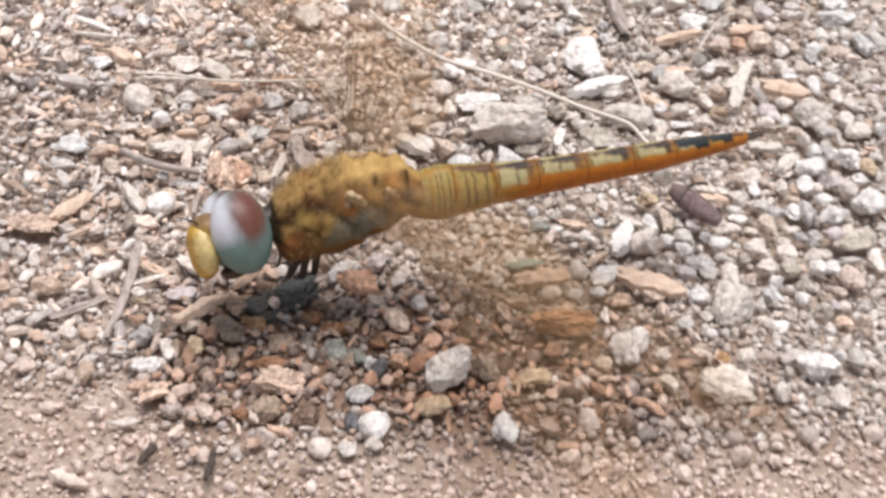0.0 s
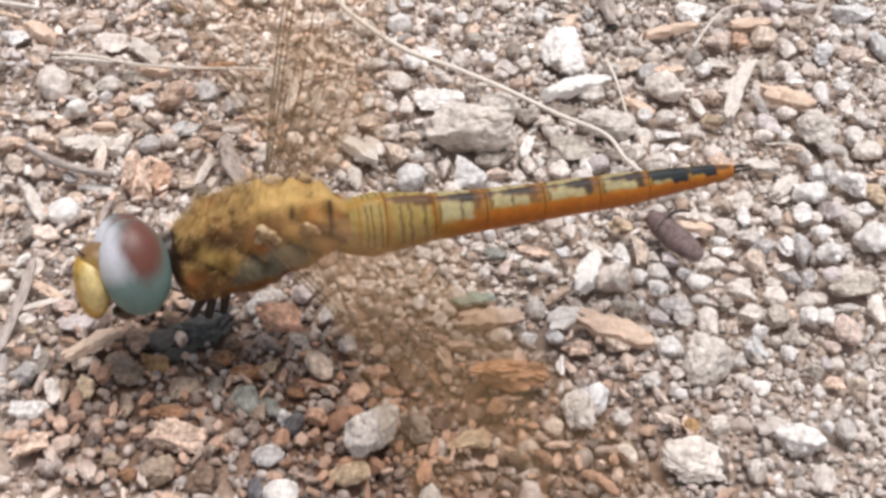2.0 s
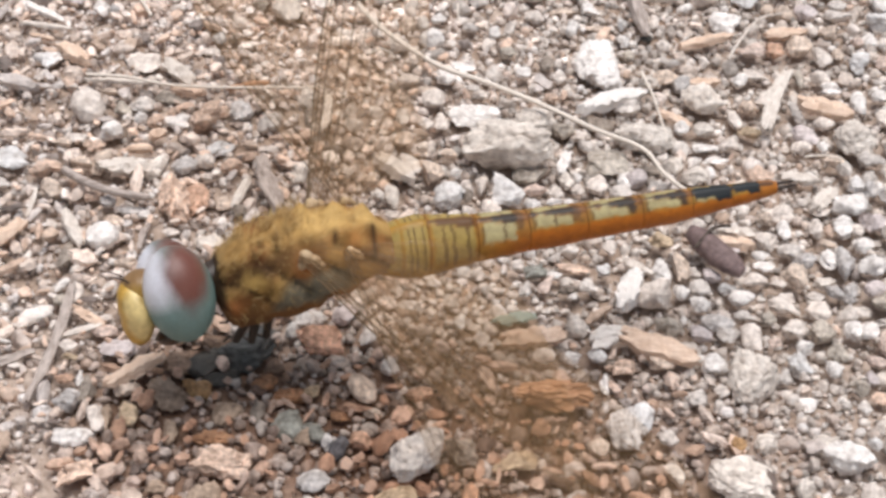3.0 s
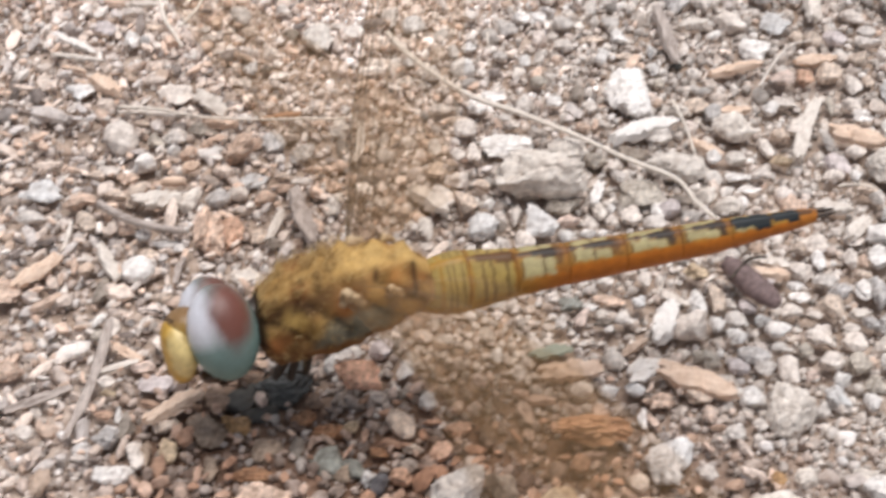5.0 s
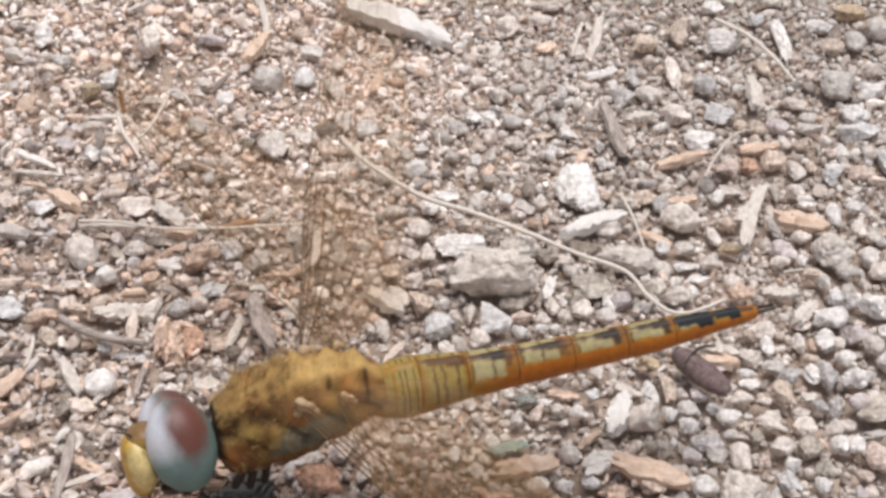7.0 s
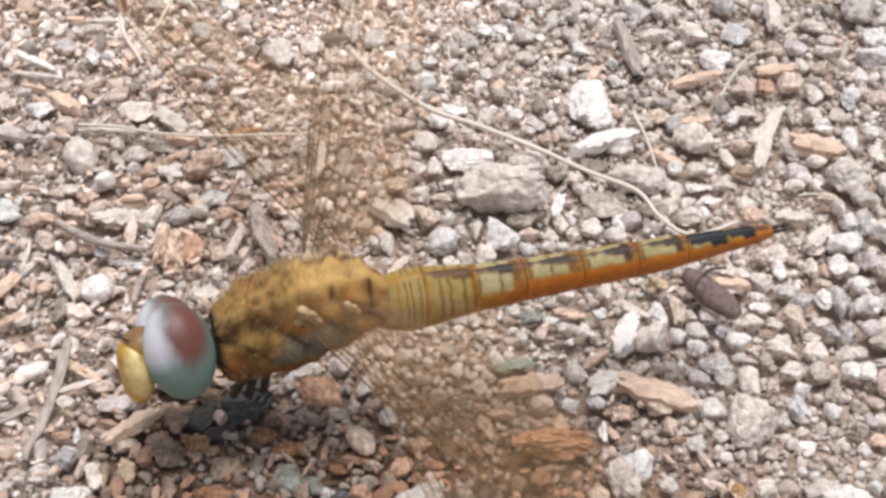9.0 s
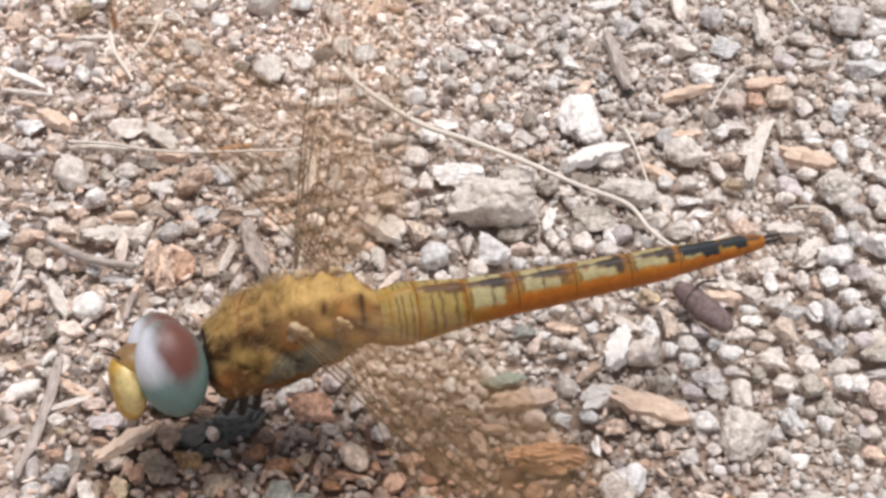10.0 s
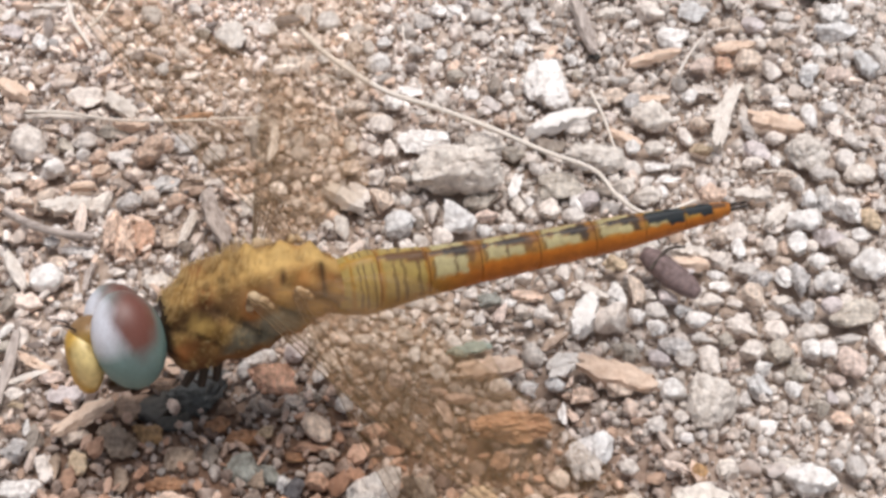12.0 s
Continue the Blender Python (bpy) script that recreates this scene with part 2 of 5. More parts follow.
def rock(x, y, a, b, turn, tone, form=""):
    """A stone at x, y with half-lengths a and b across, in millimetres."""
    a, b = 1.17 * a, 1.17 * b
    c, s = math.cos(radians(turn)), math.sin(radians(turn))
    for k in (-0.5, 0.0, 0.5):
        along = max(a - b, 0) * k * 1.2, max(b - a, 0) * k * 1.2
        TAKEN.append((x + along[0] * c - along[1] * s, y + along[0] * s + along[1] * c, 0.95 * min(a, b)))
    if max(a, b) < 0.95:
        return small_pebble(x, y, a, b, turn, tone, form)
    rng = np.random.default_rng(int(abs(x * 131 + y * 977) * 10) % 100000)
    v, f = pebble_shape(5 if max(a, b) > 1.9 else 4, rng, 4 if tone in ("white", "cream", "grey", "drab", "lavender", "tan", "pink") else 7, form == "round")
    high = min(a, b) * {"flat": 0.42, "round": 0.85, "tall": 1.25}.get(form, 0.8)
    if tone in ("brick", "rust", "umber", "orange", "salmon", "drab"):
        crumb = np.array([noise.noise(Vector(p) * 3.1 + Vector((x, y, 0))) + 0.7 * noise.noise(Vector(p) * 7.5) for p in v])
        v = v * (1 + (0.09 if tone == "drab" else 0.17) * crumb)[:, None]
    v = v * (a, b, high) * MM
    v = v @ np.array([[c, s, 0], [-s, c, 0], [0, 0, 1]])
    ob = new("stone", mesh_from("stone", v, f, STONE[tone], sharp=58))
    ob.location = (x * MM, y * MM, lie(x * MM, y * MM) * 0.4 + (0.65 * high + 0.05 * (high < 1.2) - 0.1) * MM)
    size = "large" if max(a, b) > 2.4 else "small" if max(a, b) < 1.1 else ""
    shape = {"flat": "flat", "round": "rounded"}.get(form, "angular")
    return tagged(ob, f"{size} {shape} {WORDS[tone]} on gravel".strip(), "stone", "loose stones")


def splinter(length, width, thick, rng, steps=12):
    """A split piece of wood with ragged ends; the grain runs along x."""
    across = 5
    ring = 2 * across
    v = []
    seed = rng.uniform(0, 50, 3)
    bend = rng.uniform(-0.05, 0.05)
    for i in range(steps + 1):
        u = i / steps
        taper = (0.3 + 0.7 * math.sin(math.pi * (0.1 + 0.8 * u)) ** 0.7) * rng.uniform(0.9, 1.06)
        for j in range(ring):
            side, top = (j if j < across else ring - 1 - j), j < across
            q = side / (across - 1) - 0.5
            end = (rng.uniform(-0.5, 0.5) + 0.5 * math.sin(side * 1.6 + i)) * min(0.35 * width, 0.12 * length) if i in (0, steps) else 0
            w = q * width * taper * rng.uniform(0.78, 1.15)
            h = (0.5 if top else -0.5) * thick * taper * (1.25 - 1.6 * q * q) * rng.uniform(0.6, 1.2)
            rough = noise.noise_vector(Vector(seed) + Vector((u * length / width * 2.2, q * 2.6, 0.9 * top))) * (0.13 * width)
            v.append(((u - 0.5) * length + end + rough.x, w + bend * length * math.sin(math.pi * u) + rough.y, h + rough.z * min(1.0, 2 * thick / width)))
    f = [(i * ring + j, i * ring + (j + 1) % ring, (i + 1) * ring + (j + 1) % ring, (i + 1) * ring + j) for i in range(steps) for j in range(ring)]
    for base in (0, steps * ring):
        for j in range(across - 1):
            q = (base + j, base + ring - 1 - j, base + ring - 2 - j, base + j + 1)
            f.append(q if base == 0 else q[::-1])
    return np.array(v), np.array(f)


def chip(x, y, length, width, turn, wood):
    rng = np.random.default_rng(int(abs(x * 311 + y * 577) * 10) % 100000)
    width *= 1.2
    thick = min(width * 0.7, 1.8) if wood != "greenleaf" else 0.3
    if length < 2.3 * width and wood != "greenleaf":
        v, f = pebble_shape(5, rng, 9)
        if wood == "redwood":
            v = v * (1 + 0.22 * np.array([noise.noise(Vector((p[0] * 1.5, p[1] * 4, p[2] * 5))) + 0.6 * noise.noise(Vector(p) * 7.0) for p in v]))[:, None]
        v = v * (length * 0.5, width * 0.5, thick * 0.7) * MM
    else:
        v, f = splinter(length * MM, width * MM, thick * MM, rng)
    ob = new("wood_chip" if wood != "greenleaf" else "leaf_scrap", mesh_from("wood_chip", v, f, WOOD[wood], sharp=40))
    ob.matrix_basis = pose(x * MM, y * MM, lie(x * MM, y * MM) + (thick * 0.5 + 0.9) * MM, rng.uniform(-24, 24), rng.uniform(-7, 7), turn)
    for k in (-0.3, 0, 0.3):
        TAKEN.append((x + k * length * math.cos(radians(turn)), y + k * length * math.sin(radians(turn)), width * 0.42))
    return tagged(ob, CHIP_WORDS[wood] + " lying on gravel", "leaf" if wood == "greenleaf" else "wood chip", "litter pieces")


rock(-3.7, -32.7, 1.77, 2.01, 8, "white", "tall")
rock(24.8, -28.2, 1.60, 1.30, 8, "white")
rock(17.0, -31.4, 2.40, 1.43, 8, "drab")
rock(-15.6, -34.8, 1.84, 1.01, 8, "orange")
rock(-16.6, -32.3, 1.43, 0.47, 8, "rust")
rock(-35.5, 12.0, 0.70, 0.95, 8, "white", "round")
rock(-34.2, 11.9, 0.42, 0.55, 8, "bluegrey", "round")
rock(-26.9, 16.9, 0.82, 1.18, 8, "grey", "round")
rock(-23.3, 18.0, 0.63, 0.63, 8, "cream", "round")
rock(-37.9, 13.0, 0.93, 0.77, 8, "lavender")
rock(-36.5, 16.2, 1.07, 0.58, 8, "cream")
rock(-34.2, 14.6, 1.18, 0.43, 8, "tan", "flat")
rock(-29.8, 4.8, 1.56, 1.17, 7, "cream", "flat")
rock(-27.0, 1.1, 1.27, 1.03, -15, "sage", "flat")
rock(-32.8, -1.8, 1.29, 1.38, 7, "cream", "round")
rock(-31.9, 0.7, 0.65, 0.43, 7, "tan")
rock(-28.9, -0.6, 0.97, 0.72, 7, "grey")
rock(-30.5, -1.2, 0.86, 0.71, 7, "sage")
rock(-25.1, 0.3, 0.52, 0.83, 7, "cream")
rock(-25.7, -2.1, 0.97, 0.76, 7, "white")
rock(-23.5, -1.8, 1.13, 1.01, 62, "orange", "tall")
rock(-27.4, -2.4, 0.64, 0.62, 7, "orange")
rock(-21.2, 0.0, 1.01, 1.18, 7, "bluegrey")
rock(-22.6, -0.2, 0.83, 0.63, 7, "orange")
rock(-22.6, -1.9, 0.56, 0.51, 7, "cream", "round")
rock(-30.4, -4.0, 0.97, 1.14, 7, "white")
rock(-28.7, -2.2, 0.64, 0.59, 7, "white")
rock(-18.4, -0.5, 1.01, 0.87, 7, "grey")
rock(-18.7, 2.1, 0.67, 0.61, 7, "tan")
rock(-24.5, 9.4, 0.69, 0.61, 7, "bluewhite")
rock(-23.2, 9.5, 0.55, 0.57, 7, "slate")
rock(-29.5, 14.2, 0.57, 0.47, 8, "cream")
rock(-22.0, 14.9, 0.72, 0.58, 8, "sage")
rock(-25.7, 14.8, 0.71, 0.53, 8, "tan")
rock(-23.3, 11.6, 0.61, 0.52, 8, "cream")
rock(-25.1, 7.7, 0.91, 0.48, 7, "cream", "flat")
rock(-19.5, 14.2, 1.24, 1.32, 8, "drab", "round")
rock(-17.9, 16.6, 0.82, 0.48, 8, "cream")
rock(-11.7, 17.8, 1.08, 0.79, 45, "bluewhite", "round")
rock(-13.7, 18.8, 0.74, 1.27, 8, "grey")
rock(-14.8, 12.0, 0.33, 0.68, 7, "cream", "round")
rock(-11.5, 12.4, 0.43, 0.48, 7, "white", "round")
rock(-10.4, 11.5, 0.38, 0.51, 7, "cream", "round")
rock(-13.6, 12.0, 0.28, 0.84, 7, "cream", "round")
rock(-9.0, 14.2, 0.58, 1.05, 8, "tan", "round")
rock(-7.8, 14.4, 0.48, 0.79, 8, "grey", "round")
rock(-6.4, 15.3, 0.68, 0.57, 8, "white", "flat")
rock(-6.8, 12.6, 0.95, 0.82, 7, "white", "round")
rock(-9.4, 10.9, 0.80, 0.78, 7, "grey")
rock(-5.2, 7.5, 0.79, 0.98, 7, "white", "round")
rock(-4.0, 9.5, 1.08, 0.68, -9, "white", "flat")
rock(-8.1, 7.0, 0.97, 0.55, 7, "cream", "round")
rock(-6.0, 4.6, 0.96, 0.74, 7, "cream", "round")
rock(-6.6, 6.3, 0.92, 0.36, 7, "tan", "flat")
rock(-8.8, 17.0, 0.88, 0.70, 8, "grey")
rock(-6.8, 19.8, 0.74, 0.66, 8, "cream")
rock(-3.2, 18.9, 0.89, 0.82, 8, "grey")
rock(-2.1, 20.8, 0.75, 0.88, 8, "white")
rock(-1.5, 14.4, 0.48, 0.72, 8, "white", "round")
rock(-3.7, 14.9, 0.63, 0.52, 8, "grey", "round")
rock(-2.8, 6.6, 0.55, 0.35, 7, "grey", "round")
rock(-2.2, 5.7, 0.69, 0.40, 7, "cream", "round")
rock(-8.2, 2.2, 0.49, 1.00, 7, "grey", "round")
rock(-6.3, 1.3, 0.71, 0.69, 7, "cream")
rock(-4.9, 1.9, 0.63, 1.03, 7, "cream")
rock(-2.4, 3.2, 1.90, 1.37, 25, "white", "flat")
rock(-15.9, 2.7, 0.89, 0.74, 7, "drab")
rock(-15.6, 0.7, 0.53, 0.84, 7, "slate")
rock(0.6, -1.6, 3.22, 2.65, 7, "drab")
rock(7.5, 10.8, 1.78, 2.80, 7, "white")
rock(5.3, 16.4, 0.64, 1.06, 8, "white", "round")
rock(6.5, 19.1, 0.85, 1.08, 8, "white")
rock(7.6, 16.9, 1.23, 0.42, 8, "tan", "flat")
rock(11.9, 15.9, 0.59, 0.38, 7, "charcoal")
rock(1.7, 20.5, 0.90, 0.76, 8, "grey", "round")
rock(1.9, 17.5, 0.89, 0.66, 8, "cream")
rock(5.8, 21.1, 0.76, 0.65, 8, "grey", "round")
rock(4.3, 18.8, 1.10, 0.44, 8, "tan")
rock(-0.2, 11.7, 0.81, 0.53, 7, "sage")
rock(1.3, 9.2, 0.61, 0.56, 7, "white", "round")
rock(4.2, 8.8, 0.71, 0.63, 7, "cream")
rock(3.1, 10.7, 0.62, 0.96, 7, "slate")
rock(3.8, 6.4, 0.51, 0.68, 7, "orange")
rock(4.8, 6.8, 0.30, 0.62, 7, "orange")
rock(6.6, 7.6, 0.23, 0.31, 7, "white", "round")
rock(-0.8, 21.0, 0.75, 0.88, 8, "white")
rock(9.8, 15.1, 0.54, 0.72, 7, "white")
rock(10.1, 13.2, 0.49, 0.57, 7, "sage")
rock(12.4, 18.6, 0.48, 0.99, 8, "cream", "round")
rock(9.5, 17.5, 0.50, 0.58, 8, "bluewhite")
rock(16.8, 23.1, 1.29, 1.33, 8, "cream")
rock(18.4, 19.6, 1.72, 1.13, 8, "white", "flat")
rock(13.8, 12.8, 0.83, 0.70, 7, "grey")
rock(15.9, 15.9, 0.59, 0.42, 7, "cream", "flat")
rock(14.6, 10.1, 0.77, 1.06, 7, "bluegrey")
rock(16.4, 7.7, 1.61, 1.38, 7, "drab", "round")
rock(13.3, 10.7, 0.96, 0.69, 7, "tan")
rock(11.8, 9.6, 1.10, 0.74, 7, "drab")
rock(10.1, 6.1, 1.17, 0.83, 7, "grey")
rock(8.0, 3.5, 1.14, 0.66, 7, "slate")
rock(11.3, 2.1, 2.24, 1.33, 7, "drab", "round")
rock(14.7, 4.3, 0.69, 0.81, 7, "white")
rock(16.5, 4.8, 0.84, 0.65, 7, "drab", "round")
rock(2.6, 2.6, 1.63, 1.16, 7, "drab")
rock(4.8, 2.3, 1.04, 0.85, 7, "sage")
rock(6.5, 1.9, 0.91, 0.50, 7, "cream")
rock(16.4, 2.6, 1.15, 0.54, 7, "white", "flat")
rock(20.9, 23.6, 1.35, 0.98, 8, "bluewhite")
rock(24.1, 22.2, 0.72, 0.82, 8, "tan", "round")
rock(22.8, 22.2, 0.57, 0.73, 8, "tan", "round")
rock(26.0, 22.7, 1.09, 0.92, 8, "lavender")
rock(29.2, 24.4, 0.89, 0.57, 8, "grey", "round")
rock(29.2, 22.4, 1.04, 0.75, 8, "grey")
rock(28.6, 26.4, 1.33, 0.65, 8, "cream")
rock(26.5, 19.7, 0.56, 0.55, 8, "cream", "round")
rock(28.2, 19.7, 0.97, 0.91, 8, "tan")
rock(21.0, 15.7, 1.19, 0.99, 7, "pink")
rock(22.9, 16.6, 0.80, 0.85, 7, "brick")
rock(25.1, 17.1, 1.16, 0.92, 7, "tan", "round")
rock(27.2, 16.3, 0.80, 1.27, 7, "cream")
rock(28.6, 16.7, 0.45, 0.77, 7, "tan", "round")
rock(30.1, 15.7, 1.10, 1.05, 7, "bluewhite")
rock(31.6, 18.7, 0.71, 0.84, 8, "white")
rock(30.3, 18.6, 0.56, 0.49, 8, "pink", "round")
rock(33.3, 24.8, 1.64, 1.41, 8, "white")
rock(33.6, 22.0, 1.82, 1.04, 8, "bluewhite")
rock(35.5, 17.3, 1.07, 1.59, 7, "bluewhite")
rock(37.2, 18.2, 0.72, 2.11, 7, "grey")
rock(32.9, 16.0, 1.11, 0.76, 7, "pink", "round")
rock(25.0, 13.0, 0.44, 1.28, 7, "sage")
rock(21.1, 12.6, 0.98, 0.65, 7, "cream")
rock(19.6, 11.5, 0.82, 0.75, 7, "white")
rock(26.9, 13.2, 0.84, 0.69, 7, "cream", "round")
rock(27.8, 11.7, 0.98, 0.76, 7, "white")
rock(29.8, 10.5, 0.68, 1.26, 7, "white", "round")
rock(31.6, 11.3, 0.64, 0.58, 7, "white", "round")
rock(20.3, 8.1, 0.71, 0.84, 7, "tan")
rock(21.6, 8.8, 0.67, 0.63, 7, "cream")
rock(19.1, 6.4, 0.47, 1.07, 7, "cream", "round")
rock(24.3, 8.7, 0.62, 1.12, 7, "grey")
rock(26.6, 7.2, 0.86, 0.62, 7, "cream", "round")
rock(24.7, 5.4, 1.03, 0.94, 7, "lavender")
rock(28.8, 5.4, 1.37, 1.85, 7, "drab")
rock(31.7, 8.6, 0.67, 1.11, 7, "cream")
rock(32.7, 7.5, 0.62, 0.62, 7, "grey", "round")
rock(34.8, 11.7, 0.59, 0.76, 7, "cream", "round")
rock(35.7, 9.9, 0.63, 0.54, 7, "lavender")
rock(33.8, 7.0, 1.10, 0.53, 7, "grey")
rock(31.8, 4.7, 0.80, 1.07, 7, "grey", "round")
rock(26.2, 4.3, 0.47, 0.61, 7, "white", "round")
rock(24.4, 3.8, 0.79, 0.46, 7, "cream")
rock(18.5, 3.2, 0.88, 0.71, 7, "cream")
rock(20.3, 5.0, 0.89, 0.62, 7, "amberpale")
rock(-31.2, -5.6, 0.71, 0.51, 7, "orange")
rock(-26.2, -8.0, 0.87, 1.02, 7, "drab")
rock(-22.2, -4.4, 1.32, 0.89, 49, "bluewhite", "flat")
rock(-24.2, -7.1, 0.96, 0.79, 7, "bluegrey")
rock(-24.0, -11.5, 1.18, 1.85, 6, "orange", "tall")
rock(-22.3, -10.4, 0.98, 1.63, 7, "brick")
rock(-17.9, -3.9, 0.86, 0.52, 7, "cream")
rock(-30.1, -11.5, 0.56, 0.54, 6, "orange")
rock(-28.7, -11.8, 0.52, 0.61, 6, "bluegrey")
rock(-27.0, -12.5, 0.92, 0.53, 6, "bluegrey")
rock(-25.8, -12.9, 0.40, 0.37, 6, "white", "round")
rock(-28.2, -15.8, 1.06, 1.20, 6, "white", "round")
rock(-30.4, -17.7, 0.70, 1.56, 6, "slate")
rock(-27.9, -13.6, 1.07, 0.47, 6, "tan", "flat")
rock(-23.6, -14.3, 0.76, 0.37, 6, "cream")
rock(-20.8, -14.8, 1.19, 0.89, 6, "drab", "flat")
rock(-26.0, -17.8, 0.78, 0.43, 6, "tan")
rock(-31.9, -7.9, 0.78, 0.59, 7, "tan")
rock(-20.4, -10.4, 0.94, 0.63, 6, "tan")
rock(-18.9, -11.3, 0.61, 0.50, 6, "slate")
rock(-22.2, -7.9, 0.62, 0.41, 7, "cream")
rock(-20.6, -6.6, 0.80, 0.65, 7, "orange")
rock(-19.6, -3.8, 0.60, 0.47, 7, "tan")
rock(-33.1, -4.9, 0.84, 0.56, 7, "cream")
rock(-15.4, -4.0, 0.73, 0.52, 7, "orange")
rock(-14.3, -2.7, 0.43, 0.65, 7, "orange")
rock(-15.1, -6.7, 0.89, 0.89, 7, "drab")
rock(-11.7, -5.5, 0.64, 0.52, 7, "cream")
rock(-7.7, -0.9, 0.84, 0.78, 7, "tan")
rock(-5.0, -4.5, 0.95, 1.33, 7, "tan")
rock(-5.9, -1.7, 1.01, 0.83, 7, "cream")
rock(-4.1, -2.3, 0.66, 0.63, 7, "tan")
rock(-3.6, -6.7, 1.02, 1.20, 7, "bluewhite")
rock(-3.4, -4.1, 0.56, 0.43, 7, "white")
rock(-1.2, -5.0, 0.52, 1.16, 7, "cream")
rock(-0.3, -7.8, 0.72, 0.82, 7, "cream", "round")
rock(-7.9, -7.3, 0.59, 1.11, 7, "drab")
rock(-7.8, -9.6, 0.62, 0.41, 6, "cream")
rock(-2.4, -6.4, 0.56, 0.65, 7, "slate")
rock(-10.0, -6.2, 0.64, 0.56, 7, "tan")
rock(-12.9, -10.2, 0.62, 0.46, 6, "cream")
rock(6.6, 0.5, 0.76, 0.82, 7, "grey")
rock(8.3, -1.0, 1.74, 1.52, 7, "sage", "flat")
rock(5.3, -3.5, 0.61, 1.08, 7, "drab")
rock(6.2, -3.1, 0.37, 0.50, 7, "white", "round")
rock(6.2, -4.6, 0.52, 0.52, 7, "cream", "round")
rock(8.0, -3.6, 0.97, 0.83, 7, "cream")
rock(9.9, -2.4, 0.53, 1.19, 7, "white")
rock(9.6, -4.5, 0.79, 0.61, 7, "grey", "round")
rock(10.9, -2.5, 0.84, 0.67, 7, "lavender", "round")
rock(11.8, -1.2, 1.03, 0.44, 7, "slate")
rock(12.4, -3.1, 0.88, 0.64, 7, "grey")
rock(13.9, -0.7, 1.12, 0.99, 7, "drab")
rock(15.6, -1.5, 1.12, 0.84, 7, "drab")
rock(1.0, -6.0, 1.25, 1.39, 7, "bluewhite")
rock(3.0, -5.1, 0.82, 0.57, 7, "pink")
rock(4.5, -5.2, 0.65, 0.56, 7, "cream", "round")
rock(2.8, -6.7, 0.60, 0.55, 7, "white", "round")
rock(4.4, -6.2, 0.77, 0.38, 7, "white")
rock(2.5, -3.7, 1.22, 0.72, 7, "sage")
rock(8.8, -10.7, 0.50, 0.80, 6, "cream")
rock(6.1, -12.8, 1.20, 0.54, 6, "orange", "flat")
rock(1.9, -13.5, 0.49, 0.44, 6, "cream", "round")
rock(3.4, -13.7, 0.90, 0.50, 6, "moss")
rock(4.8, -13.9, 0.57, 0.35, 6, "white", "round")
rock(8.5, -13.2, 0.70, 0.59, 6, "bluewhite")
rock(12.3, -15.0, 1.35, 1.22, 6, "cream")
rock(12.6, -9.6, 0.81, 0.80, 6, "amberpale")
rock(12.9, -12.5, 0.75, 1.35, 6, "white")
rock(14.0, -11.8, 0.75, 1.23, 6, "tan")
rock(15.1, -12.3, 0.50, 0.50, 6, "cream", "round")
rock(14.1, -14.3, 0.58, 0.65, 6, "white", "round")
rock(15.4, -13.9, 0.74, 0.62, 6, "grey", "round")
rock(15.6, -15.5, 0.78, 0.63, 6, "white")
rock(10.2, -13.8, 0.45, 0.51, 6, "white", "round")
rock(7.3, -15.1, 0.69, 0.63, 6, "grey")
rock(5.9, -15.4, 0.73, 0.54, 6, "slate")
rock(6.3, -15.9, 0.36, 0.35, 6, "white", "round")
rock(4.3, -15.0, 0.57, 0.93, 6, "pink")
rock(2.8, -15.9, 0.48, 0.70, 6, "grey")
rock(7.1, -12.1, 0.62, 0.41, 6, "tan")
rock(17.3, 1.1, 1.04, 0.54, 7, "white", "flat")
rock(20.5, -0.5, 1.13, 0.80, 7, "orange")
rock(26.9, 2.3, 0.79, 0.66, 7, "tan")
rock(27.8, 1.8, 0.65, 1.13, 7, "grey")
rock(28.4, -0.4, 0.86, 0.86, 7, "bluewhite")
rock(27.7, -2.9, 1.48, 1.14, 7, "white")
rock(29.5, -0.7, 0.73, 0.60, 7, "bluegrey")
rock(31.4, -1.5, 1.23, 1.16, 7, "white")
rock(32.9, -2.1, 0.72, 0.93, 7, "amberpale")
rock(32.9, 3.1, 1.21, 0.91, 7, "drab", "round")
rock(34.8, 3.5, 0.70, 0.74, 7, "white")
rock(34.0, -0.5, 0.64, 0.75, 7, "grey")
rock(29.7, 2.9, 1.26, 0.67, 7, "grey")
rock(22.2, -4.5, 1.24, 0.73, 7, "cream")
rock(20.8, -5.2, 0.61, 0.53, 7, "tan")
rock(23.9, -2.9, 0.45, 0.39, 7, "cream", "round")
rock(25.4, -3.5, 0.84, 0.50, 7, "cream", "flat")
rock(22.3, -6.2, 0.52, 0.96, 6, "white", "round")
rock(24.9, -5.7, 0.53, 0.96, 6, "cream", "round")
rock(25.8, -5.8, 0.31, 0.70, 6, "orange", "round")
rock(27.0, -5.2, 0.79, 1.01, 6, "white")
rock(28.0, -5.4, 0.53, 0.52, 6, "cream", "round")
rock(29.5, -4.4, 0.98, 0.84, 7, "lavender")
rock(30.8, -5.4, 0.80, 0.76, 6, "cream", "round")
rock(32.0, -4.1, 0.76, 0.69, 7, "white")
rock(32.3, -7.3, 1.27, 1.49, 6, "white")
rock(20.7, -7.8, 0.95, 0.67, 6, "cream")
rock(22.6, -8.6, 0.82, 0.65, 6, "grey", "round")
rock(23.7, -9.2, 0.90, 0.76, 6, "bluegrey")
rock(25.4, -7.1, 0.83, 0.53, 6, "tan")
